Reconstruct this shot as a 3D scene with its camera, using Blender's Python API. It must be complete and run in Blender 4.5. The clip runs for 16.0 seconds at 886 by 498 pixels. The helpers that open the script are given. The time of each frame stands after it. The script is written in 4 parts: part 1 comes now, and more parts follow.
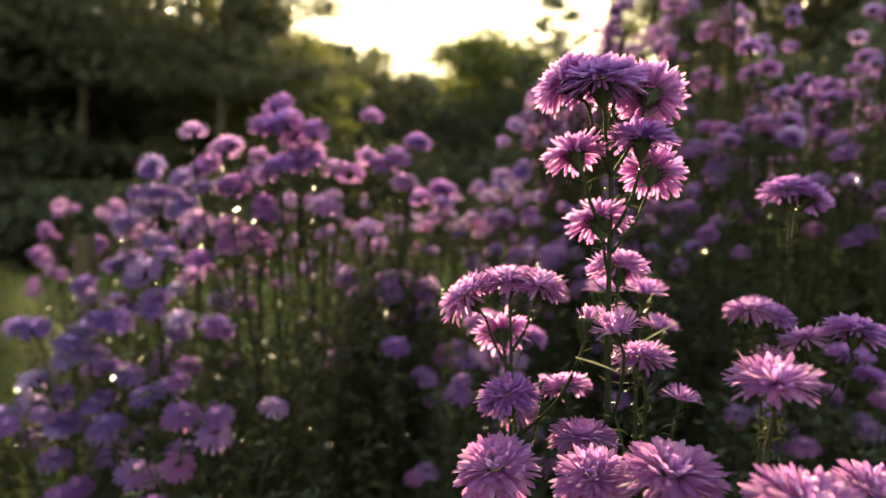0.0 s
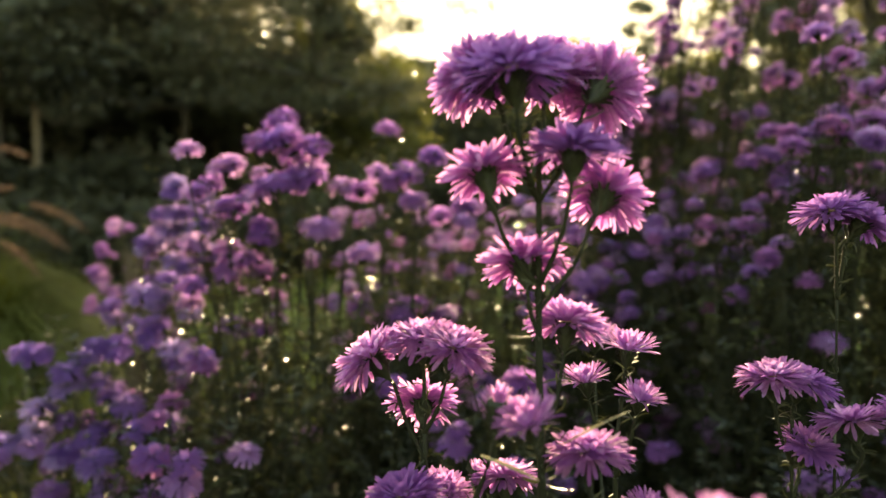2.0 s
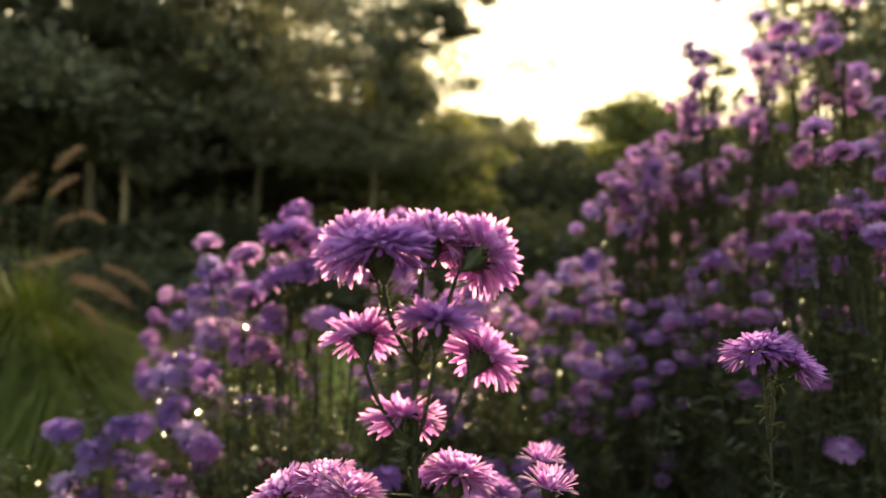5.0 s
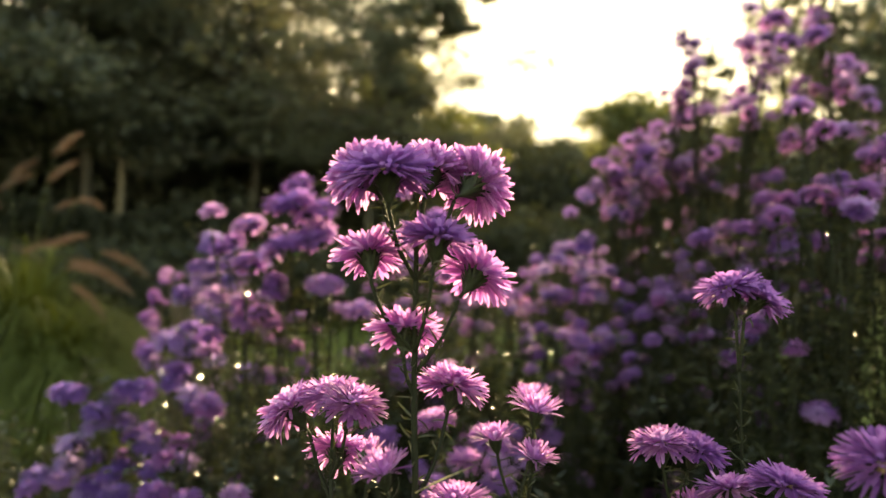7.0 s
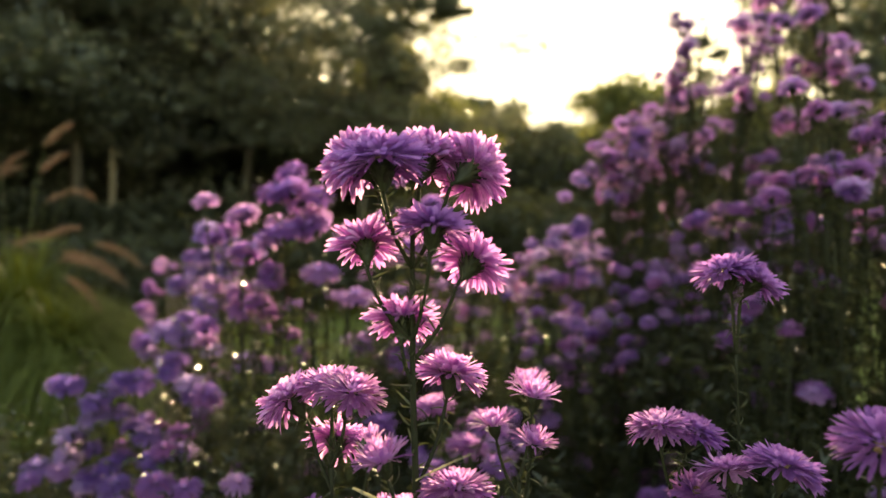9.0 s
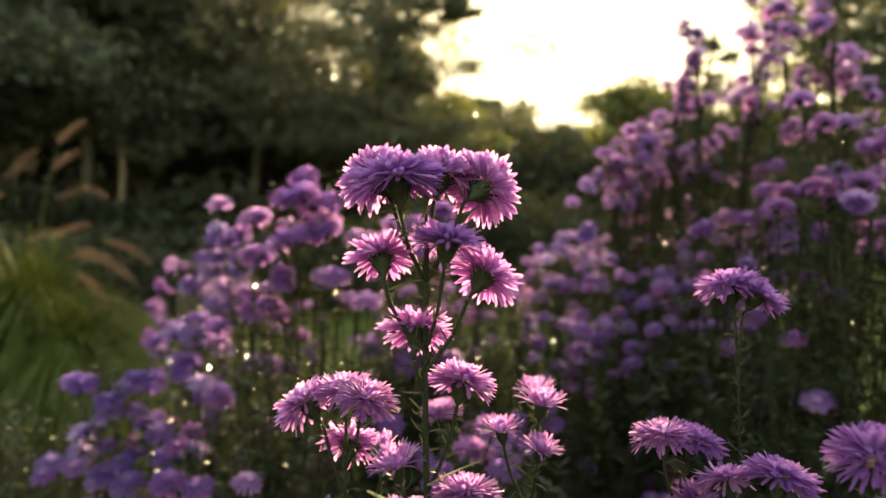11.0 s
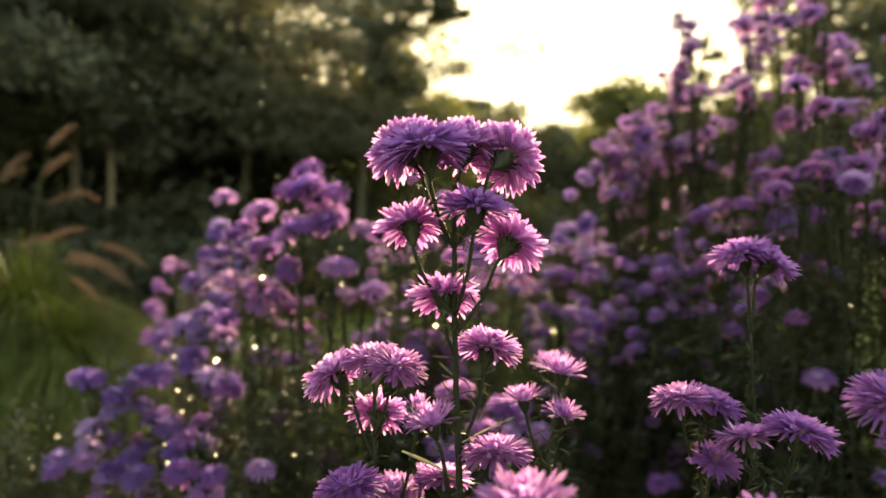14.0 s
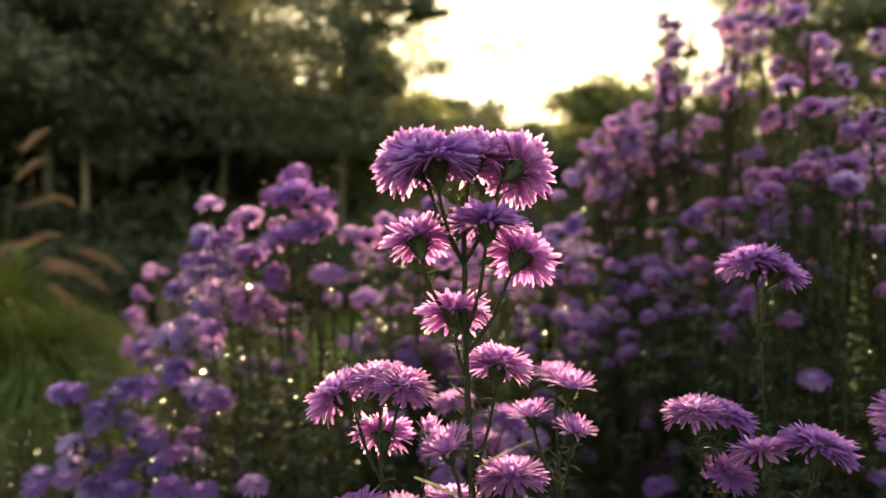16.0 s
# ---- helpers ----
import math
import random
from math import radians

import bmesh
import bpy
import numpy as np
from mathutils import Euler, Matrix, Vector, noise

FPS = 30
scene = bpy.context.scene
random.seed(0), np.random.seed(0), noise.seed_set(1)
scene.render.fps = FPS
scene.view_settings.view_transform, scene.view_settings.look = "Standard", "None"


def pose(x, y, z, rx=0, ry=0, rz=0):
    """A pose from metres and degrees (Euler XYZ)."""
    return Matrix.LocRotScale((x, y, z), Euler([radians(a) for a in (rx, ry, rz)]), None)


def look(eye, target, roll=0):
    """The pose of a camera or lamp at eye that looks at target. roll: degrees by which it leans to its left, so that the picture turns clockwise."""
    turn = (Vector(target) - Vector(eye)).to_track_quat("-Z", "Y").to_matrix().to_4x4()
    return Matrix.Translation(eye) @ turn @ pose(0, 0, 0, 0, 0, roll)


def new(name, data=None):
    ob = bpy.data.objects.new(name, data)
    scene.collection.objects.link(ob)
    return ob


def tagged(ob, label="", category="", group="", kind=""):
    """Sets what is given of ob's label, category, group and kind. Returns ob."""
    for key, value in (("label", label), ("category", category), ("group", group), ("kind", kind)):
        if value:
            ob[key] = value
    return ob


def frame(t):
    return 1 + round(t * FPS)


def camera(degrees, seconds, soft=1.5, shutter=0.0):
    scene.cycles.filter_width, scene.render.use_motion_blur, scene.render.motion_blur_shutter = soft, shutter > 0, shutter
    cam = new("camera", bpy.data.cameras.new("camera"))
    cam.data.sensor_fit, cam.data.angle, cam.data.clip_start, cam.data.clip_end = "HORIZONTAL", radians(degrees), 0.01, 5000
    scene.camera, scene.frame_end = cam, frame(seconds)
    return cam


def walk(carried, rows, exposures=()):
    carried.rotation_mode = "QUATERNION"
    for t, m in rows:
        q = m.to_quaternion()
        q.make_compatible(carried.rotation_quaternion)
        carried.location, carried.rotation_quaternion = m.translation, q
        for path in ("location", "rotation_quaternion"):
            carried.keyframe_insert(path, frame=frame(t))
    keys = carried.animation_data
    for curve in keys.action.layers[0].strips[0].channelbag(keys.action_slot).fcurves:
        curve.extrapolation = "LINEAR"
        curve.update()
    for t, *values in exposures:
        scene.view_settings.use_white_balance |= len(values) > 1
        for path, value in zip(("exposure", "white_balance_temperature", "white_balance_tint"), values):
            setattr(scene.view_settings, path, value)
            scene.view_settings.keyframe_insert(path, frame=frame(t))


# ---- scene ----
cam = camera(70.9, 16.0)
PATH = [
    (0, (0.033, 0.023, 1.023), (0.002, 2.015, 0.85), 0.2),
    (0.5, (0.049, 0.036, 1.026), (-0.035, 2.028, 0.873), 0.3),
    (1, (0.07, 0.051, 1.027), (-0.061, 2.042, 0.884), 0.0),
    (1.5, (0.093, 0.076, 1.03), (-0.12, 2.06, 0.89), -0.4),
    (2, (0.119, 0.116, 1.032), (-0.186, 2.088, 0.897), -0.5),
    (2.5, (0.142, 0.152, 1.049), (-0.242, 2.113, 0.956), -0.6),
    (3, (0.166, 0.165, 1.068), (-0.268, 2.117, 1.017), -1.4),
    (3.5, (0.173, 0.164, 1.081), (-0.304, 2.106, 1.062), -1.3),
    (3.7, (0.174, 0.162, 1.081), (-0.311, 2.103, 1.075), -1.2),
    (5.8, (0.205, 0.09, 1.065), (-0.318, 2.02, 1.099), 0.2),
    (6, (0.202, 0.087, 1.059), (-0.321, 2.017, 1.089), 0.4),
    (6.5, (0.2, 0.085, 1.046), (-0.298, 2.021, 1.081), 0.5),
    (7, (0.202, 0.09, 1.044), (-0.293, 2.028, 1.071), 0.5),
    (7.5, (0.2, 0.092, 1.046), (-0.28, 2.033, 1.062), 0.0),
    (8, (0.198, 0.088, 1.048), (-0.278, 2.03, 1.064), -0.2),
    (8.5, (0.203, 0.087, 1.047), (-0.273, 2.029, 1.051), -0.2),
    (9, (0.201, 0.091, 1.045), (-0.278, 2.032, 1.026), -0.4),
    (11.3, (0.201, 0.072, 1.052), (-0.298, 2.009, 1.034), 0.4),
    (11.5, (0.2, 0.067, 1.05), (-0.287, 2.006, 1.033), 0.5),
    (12, (0.21, 0.054, 1.041), (-0.246, 2.001, 1.028), 0.4),
    (12.5, (0.212, 0.045, 1.036), (-0.249, 1.991, 1.04), 0.8),
    (13, (0.213, 0.048, 1.034), (-0.224, 1.999, 1.018), 0.5),
    (13.5, (0.203, 0.055, 1.034), (-0.254, 2.002, 1.031), 0.1),
    (14, (0.186, 0.065, 1.035), (-0.286, 2.008, 1.023), -0.6),
    (14.5, (0.168, 0.071, 1.035), (-0.314, 2.012, 1.021), -1.1),
    (15, (0.158, 0.076, 1.037), (-0.314, 2.019, 1.004), -0.7),
    (15.5, (0.158, 0.076, 1.041), (-0.282, 2.027, 1.011), -0.7),
    (16, (0.17, 0.074, 1.043), (-0.242, 2.031, 1.027), -1.4),
]
walk(cam, [(t, look(eye, target, roll)) for t, eye, target, roll in PATH],
     [(0.0, 3.02, 10700.0, 0.0), (16.0, 3.02, 10700.0, 0.0)])
# a wide aperture: the near blooms are sharp, the trees melt away
cam.data.dof.use_dof = True
cam.data.dof.focus_distance = 0.315
cam.data.dof.aperture_fstop = 5.2
cam.data.dof.aperture_blades = 7

# ---- light: a low evening sun straight ahead, just over the tree line ----
SUN_EL, SUN_AZ = radians(15.0), radians(2.5)  # height, and turn to the left of +y
world = bpy.data.worlds.new("world")
scene.world = world
world.use_nodes = True
wn = world.node_tree
sky = wn.nodes.new("ShaderNodeTexSky")
sky.sky_type, sky.sun_disc = "NISHITA", False
sky.sun_elevation, sky.sun_rotation = SUN_EL, -SUN_AZ
sky.air_density, sky.dust_density, sky.ozone_density = 1.0, 3.0, 1.0
# thin evening haze: no part of the sky outshines this cream white
haze = wn.nodes.new("ShaderNodeMix")
haze.data_type, haze.blend_type = "RGBA", "DARKEN"
haze.inputs[0].default_value = 1.0
haze.inputs[7].default_value = (3.1, 2.86, 2.55, 1)
wn.links.new(sky.outputs[0], haze.inputs[6])
wn.links.new(haze.outputs[2], wn.nodes["Background"].inputs[0])
wn.nodes["Background"].inputs[1].default_value = 0.15
sun_way = Vector((-math.sin(SUN_AZ) * math.cos(SUN_EL), math.cos(SUN_AZ) * math.cos(SUN_EL), math.sin(SUN_EL)))
sun = new("sun", bpy.data.lights.new("sun", "SUN"))
sun.data.energy, sun.data.angle, sun.data.color = 2.0, radians(0.6), (1.0, 0.86, 0.68)
sun.matrix_world = look(sun_way * 60, (0, 0, 0))

# ---- materials ----
def material(name):
    m = bpy.data.materials.new(name)
    m.use_nodes = True
    nt = m.node_tree
    for n in list(nt.nodes):
        nt.nodes.remove(n)
    return m, nt, nt.nodes.new("ShaderNodeOutputMaterial")


def node(nt, kind, **inputs):
    n = nt.nodes.new(kind)
    for key, value in inputs.items():
        n.inputs[key.replace("_", " ")].default_value = value
    return n


def ramp(nt, fac, stops):
    r = nt.nodes.new("ShaderNodeValToRGB")
    while len(r.color_ramp.elements) < len(stops):
        r.color_ramp.elements.new(0.5)
    for e, (p, c) in zip(r.color_ramp.elements, stops):
        e.position, e.color = p, (*c, 1)
    nt.links.new(fac, r.inputs[0])
    return r.outputs[0]


def mixed(nt, kind, fac, a, b):
    m = nt.nodes.new("ShaderNodeMix")
    m.data_type, m.blend_type = "RGBA", kind
    if isinstance(fac, float):
        m.inputs[0].default_value = fac
    else:
        nt.links.new(fac, m.inputs[0])
    for slot, v in ((6, a), (7, b)):
        if isinstance(v, tuple):
            m.inputs[slot].default_value = (*v, 1)
        else:
            nt.links.new(v, m.inputs[slot])
    return m.outputs[2]


def thin(name, stops, through_tint, share, rough, grain=300.0, by="island", gloss=0.3):
    """A thin living sheet, petal or leaf: it throws light back and lets some through."""
    m, nt, out = material(name)
    if by == "island":
        fac = nt.nodes.new("ShaderNodeNewGeometry").outputs["Random Per Island"]
    else:
        fac = nt.nodes.new("ShaderNodeObjectInfo").outputs["Random"]
    col = ramp(nt, fac, stops)
    tex = nt.nodes.new("ShaderNodeTexCoord")
    noise_tex = node(nt, "ShaderNodeTexNoise", Scale=grain, Detail=3.0)
    nt.links.new(tex.outputs["Object"], noise_tex.inputs["Vector"])
    shade = ramp(nt, noise_tex.outputs[0], [(0.3, (0.72, 0.72, 0.72)), (0.7, (1.12, 1.12, 1.12))])
    col = mixed(nt, "MULTIPLY", 1.0, col, shade)
    glow = mixed(nt, "MULTIPLY", 1.0, col, through_tint)
    bsdf = node(nt, "ShaderNodeBsdfPrincipled", Roughness=rough)
    bsdf.inputs["Specular IOR Level"].default_value = gloss
    nt.links.new(col, bsdf.inputs["Base Color"])
    tl = nt.nodes.new("ShaderNodeBsdfTranslucent")
    nt.links.new(glow, tl.inputs["Color"])
    mx = nt.nodes.new("ShaderNodeMixShader")
    mx.inputs[0].default_value = share
    nt.links.new(bsdf.outputs[0], mx.inputs[1])
    nt.links.new(tl.outputs[0], mx.inputs[2])
    nt.links.new(mx.outputs[0], out.inputs[0])
    return m


def solid(name, stops, rough, scale, bump=0.3, stretch=(1, 1, 1), gloss=0.3, depth=0.002):
    m, nt, out = material(name)
    tex = nt.nodes.new("ShaderNodeTexCoord")
    mp = nt.nodes.new("ShaderNodeMapping")
    mp.inputs["Scale"].default_value = stretch
    nt.links.new(tex.outputs["Object"], mp.inputs[0])
    n1 = node(nt, "ShaderNodeTexNoise", Scale=scale, Detail=6.0, Roughness=0.65)
    nt.links.new(mp.outputs[0], n1.inputs["Vector"])
    n2 = node(nt, "ShaderNodeTexNoise", Scale=scale * 0.12, Detail=2.0)
    nt.links.new(mp.outputs[0], n2.inputs["Vector"])
    col = ramp(nt, n1.outputs[0], stops)
    broad = ramp(nt, n2.outputs[0], [(0.35, (0.7, 0.7, 0.7)), (0.65, (1.15, 1.15, 1.15))])
    col = mixed(nt, "MULTIPLY", 1.0, col, broad)
    bsdf = node(nt, "ShaderNodeBsdfPrincipled", Roughness=rough)
    bsdf.inputs["Specular IOR Level"].default_value = gloss
    nt.links.new(col, bsdf.inputs["Base Color"])
    b = node(nt, "ShaderNodeBump", Strength=bump, Distance=depth)
    nt.links.new(n1.outputs[0], b.inputs["Height"])
    nt.links.new(b.outputs[0], bsdf.inputs["Normal"])
    nt.links.new(bsdf.outputs[0], out.inputs[0])
    return m


# aster petals, pink-violet near by and bluer on the far bushes
PINKS = [(0.0, (0.245, 0.088, 0.30)), (0.5, (0.315, 0.130, 0.345)), (1.0, (0.405, 0.21, 0.425))]
# deeper violet for blooms turned from the sun: their shade is in the colour
SHADED_VIOLETS = [(0.0, (0.215, 0.078, 0.31)), (1.0, (0.295, 0.118, 0.365))]
PETAL = thin("petal_pink_violet", PINKS, (2.1, 2.2, 1.9), 0.66, 0.62, 500.0, gloss=0.12)
PETAL_SHADED_VIOLET = thin("petal_shaded_violet", SHADED_VIOLETS, (2.0, 2.2, 1.8), 0.58, 0.62, 500.0, gloss=0.12)
PETAL_ONE = thin("petal_pink_violet_single", PINKS, (2.1, 2.2, 1.9), 0.66, 0.62, 10.0, by="object", gloss=0.12)
PETAL_SHADED_VIOLET_ONE = thin("petal_shaded_violet_single", SHADED_VIOLETS, (2.0, 2.2, 1.8), 0.58, 0.62, 10.0, by="object", gloss=0.12)
PETAL_MIXED = thin("petal_mixed", [(0.0, (0.285, 0.108, 0.285)), (0.35, (0.205, 0.092, 0.305)), (0.7, (0.26, 0.135, 0.335)), (1.0, (0.345, 0.20, 0.40))], (2.0, 2.1, 1.9), 0.62, 0.65, 300.0, by="object", gloss=0.12)
PETAL_PALE = thin("petal_lavender", [(0.0, (0.165, 0.080, 0.295)), (0.5, (0.215, 0.118, 0.345)), (1.0, (0.30, 0.20, 0.42))], (1.95, 2.1, 1.85), 0.60, 0.65, 300.0, by="object", gloss=0.12)
PETAL_MAGENTA = thin("petal_magenta", [(0.0, (0.20, 0.082, 0.30)), (0.5, (0.26, 0.112, 0.335)), (1.0, (0.32, 0.172, 0.385))], (2.05, 2.15, 1.9), 0.62, 0.65, 300.0, by="object", gloss=0.12)
DISC = solid("flower_disc", [(0.3, (0.22, 0.12, 0.12)), (0.7, (0.36, 0.24, 0.10))], 0.8, 900.0)
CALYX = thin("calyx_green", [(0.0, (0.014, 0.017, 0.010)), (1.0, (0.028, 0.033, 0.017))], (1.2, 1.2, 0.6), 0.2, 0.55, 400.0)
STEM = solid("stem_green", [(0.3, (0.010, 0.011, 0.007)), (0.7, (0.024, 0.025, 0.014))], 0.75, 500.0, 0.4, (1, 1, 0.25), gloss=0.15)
LEAF = thin("aster_leaf", [(0.0, (0.022, 0.026, 0.016)), (1.0, (0.050, 0.055, 0.032))], (1.5, 1.4, 0.9), 0.40, 0.24, 200.0, gloss=0.5)
LEAF_NEAR = thin("aster_stem_leaf", [(0.0, (0.020, 0.024, 0.014)), (1.0, (0.050, 0.055, 0.030))], (1.4, 1.3, 0.8), 0.30, 0.40, 200.0, gloss=0.4)
TREE_LEAF = thin("tree_leaf", [(0.0, (0.070, 0.076, 0.060)), (0.75, (0.095, 0.102, 0.078)), (1.0, (0.125, 0.125, 0.075))], (1.5, 1.4, 1.0), 0.45, 0.40, 2.0, gloss=0.5)
# shrub leaf: the deep shade under the trees is put into its colour
SHADED_SHRUB_LEAF = thin("shaded_shrub_leaf", [(0.0, (0.018, 0.020, 0.014)), (1.0, (0.036, 0.039, 0.025))], (1.3, 1.3, 0.6), 0.25, 0.75, 4.0, gloss=0.25)
# yellow-green copy for the sunlit trees, hazy sunlight put into its paler colour
TREE_LEAF_SUNLIT = thin("tree_leaf_sunlit", [(0.0, (0.08, 0.092, 0.042)), (0.6, (0.13, 0.14, 0.066)), (1.0, (0.19, 0.18, 0.085))], (1.6, 1.5, 0.9), 0.5, 0.5, 2.0)
BARK = solid("bark", [(0.3, (0.035, 0.03, 0.025)), (0.7, (0.085, 0.072, 0.06))], 0.9, 9.0, 0.8, (1, 1, 0.25), depth=0.02)
BARK_PALE = solid("bark_pale", [(0.3, (0.13, 0.105, 0.08)), (0.7, (0.22, 0.18, 0.14))], 0.85, 8.0, 0.6, (1, 1, 0.3), depth=0.02)
WOOD = solid("weathered_wood", [(0.3, (0.035, 0.022, 0.015)), (0.7, (0.075, 0.050, 0.034))], 0.85, 60.0, 0.6, (1, 1, 0.08))
PLUME = thin("grass_plume", [(0.0, (0.11, 0.078, 0.064)), (1.0, (0.21, 0.150, 0.125))], (1.2, 1.0, 0.9), 0.4, 0.7, 80.0)
FOUNTAIN = thin("fountain_grass_blade", [(0.0, (0.050, 0.062, 0.015)), (1.0, (0.072, 0.082, 0.021))], (1.3, 1.3, 0.6), 0.22, 0.6, 30.0, gloss=0.1)
BLADE = thin("grass_blade", [(0.0, (0.07, 0.085, 0.018)), (0.7, (0.125, 0.14, 0.035)), (1.0, (0.19, 0.19, 0.055))], (1.6, 1.55, 0.5), 0.6, 0.5, 30.0)
GROUND = solid("lawn_soil", [(0.3, (0.09, 0.10, 0.03)), (0.6, (0.15, 0.16, 0.048)), (0.8, (0.19, 0.19, 0.07))], 0.95, 14.0, 0.5, depth=0.02)
PAINT = solid("white_paint", [(0.3, (0.68, 0.68, 0.66)), (0.7, (0.82, 0.82, 0.80))], 0.5, 20.0, 0.1)
SOIL = solid("dug_soil", [(0.3, (0.03, 0.022, 0.015)), (0.7, (0.07, 0.05, 0.035))], 0.95, 60.0, 0.8, depth=0.01)
LEAF_DRY = thin("dry_leaf", [(0.0, (0.22, 0.20, 0.13)), (1.0, (0.30, 0.28, 0.19))], (1.3, 1.25, 1.0), 0.5, 0.45, 200.0)
TUFT = thin("tuft_blade", [(0.0, (0.035, 0.045, 0.014)), (1.0, (0.085, 0.095, 0.03))], (1.3, 1.3, 0.5), 0.3, 0.5, 30.0)

# ---- mesh helpers ----
class Soup:
    """Vertices and faces gathered for one mesh."""

    def __init__(self):
        self.v, self.f, self.k, self.n = [], [], [], 0

    def add(self, verts, faces, mat=0):
        verts = np.asarray(verts, float).reshape(-1, 3)
        self.v.append(verts)
        self.f.extend([tuple(i + self.n for i in q) for q in faces])
        self.k.extend([mat] * len(faces))
        self.n += len(verts)

    def mesh(self, name, mats, smooth=True):
        me = bpy.data.meshes.new(name)
        me.from_pydata(np.concatenate(self.v).tolist(), [], self.f)
        for m in mats:
            me.materials.append(m)
        me.polygons.foreach_set("material_index", self.k)
        if smooth:
            me.polygons.foreach_set("use_smooth", [True] * len(self.f))
        me.update()
        return me


def part(name, data, parent, m=None, label="", kind=""):
    ob = new(name, data)
    ob.parent = parent
    if m is not None:
        ob.matrix_basis = m
    return tagged(ob, label=label, kind=kind)


def aim(place, axis, size=1.0, spin=0.0):
    """A pose at place whose z points along axis."""
    q = Vector(axis).normalized().to_track_quat("Z", "Y")
    return Matrix.Translation(place) @ q.to_matrix().to_4x4() @ Matrix.Rotation(spin, 4, "Z") @ Matrix.Diagonal((size, size, size, 1))


def bend(points, steps):
    """A smooth line through points."""
    p = [np.array(q, float) for q in points]
    p = [2 * p[0] - p[1]] + p + [2 * p[-1] - p[-2]]
    line = []
    for a, b, c, d in zip(p, p[1:], p[2:], p[3:]):
        for i in range(steps):
            t = i / steps
            line.append(0.5 * (2 * b + (c - a) * t + (2 * a - 5 * b + 4 * c - d) * t * t + (3 * b - 3 * c + d - a) * t ** 3))
    line.append(p[-2])
    return np.array(line)


def tube(soup, line, r0, r1, sides=6, mat=0, wob=0.0, rng=None):
    line = np.asarray(line, float)
    n = len(line)
    t = np.gradient(line, axis=0)
    t /= np.linalg.norm(t, axis=1)[:, None] + 1e-9
    ref = np.where(np.abs(t[:, 2:3]) > 0.9, np.array([[1.0, 0, 0]]), np.array([[0, 0, 1.0]]))
    u = np.cross(t, ref)
    u /= np.linalg.norm(u, axis=1)[:, None] + 1e-9
    w = np.cross(t, u)
    ang = np.linspace(0, 2 * np.pi, sides, endpoint=False)
    r = np.linspace(r0, r1, n)
    if wob and rng is not None:
        r = r * (1 + wob * rng.uniform(-1, 1, n))
    v = line[:, None] + r[:, None, None] * (np.cos(ang)[None, :, None] * u[:, None] + np.sin(ang)[None, :, None] * w[:, None])
    f = [(i * sides + j, i * sides + (j + 1) % sides, (i + 1) * sides + (j + 1) % sides, (i + 1) * sides + j) for i in range(n - 1) for j in range(sides)]
    f += [tuple(range(sides))[::-1], tuple(range((n - 1) * sides, n * sides))]
    soup.add(v, f, mat)


def turned(soup, profile, sides=12, mat=0):
    """A lathed form from (radius, height) rows."""
    ang = np.linspace(0, 2 * np.pi, sides, endpoint=False)
    v = [(r * math.cos(a), r * math.sin(a), z) for r, z in profile for a in ang]
    f = [(i * sides + j, i * sides + (j + 1) % sides, (i + 1) * sides + (j + 1) % sides, (i + 1) * sides + j) for i in range(len(profile) - 1) for j in range(sides)]
    soup.add(v, f, mat)


ROUND_TIP = (0.0, 0.30, 0.62, 0.88, 1.0)


def strap(soup, root, out, up, length, width, curl, seg, rng, fold=0.15, mat=0, blunt=0.75, twist=0.0, tip=0.42):
    """One petal or narrow leaf: a strip that starts at root towards out and bends by curl (radians) away from up."""
    out, up = np.array(out, float), np.array(up, float)
    side = np.cross(out, up)
    side /= np.linalg.norm(side) + 1e-9
    up = np.cross(side, out)
    p = np.array(root, float)
    rows = []
    steps = ROUND_TIP if blunt > 0.8 else [i / seg for i in range(seg + 1)]
    seg = len(steps) - 1
    for i, t in enumerate(steps):
        a = curl * t
        d = out * math.cos(a) - up * math.sin(a)
        nrm = out * math.sin(a) + up * math.cos(a)
        if i:
            p = p + d * (length * (t - steps[i - 1]))
        w = width * 0.5 * (0.45 + 0.55 * min(1, t / 0.45)) * (1 if t < blunt else max(tip, 1 - ((t - blunt) / (1.001 - blunt)) ** 2 * (1 - tip)))
        sd = side * math.cos(twist * t) + nrm * math.sin(twist * t)
        rows.append((p - sd * w + nrm * w * fold * 2, p + 0 * sd, p + sd * w + nrm * w * fold * 2))
    v = [q for r in rows for q in r]
    # a small point in the middle of the tip
    v[-2] = v[-2] + (rows[-1][1] - rows[-2][1]) * (0.3 if tip < 0.6 else 0.07)
    f = []
    for i in range(seg):
        b = 3 * i
        f += [(b, b + 1, b + 4, b + 3), (b + 1, b + 2, b + 5, b + 4)]
    soup.add(v, f, mat)


def lance(soup, root, way, length, width, droop, rng, mat=0):
    """A cheap narrow leaf, two faces wide at the middle."""
    way = np.array(way, float)
    way /= np.linalg.norm(way)
    side = np.cross(way, (rng.uniform(-0.4, 0.4), rng.uniform(-0.4, 0.4), 1.0))
    side /= np.linalg.norm(side) + 1e-9
    mid = np.array(root) + way * length * 0.5
    tip = np.array(root) + way * length + np.array((0, 0, -droop * length))
    soup.add([root, mid - side * width / 2, tip, mid + side * width / 2], [(0, 1, 2), (0, 2, 3)], mat)


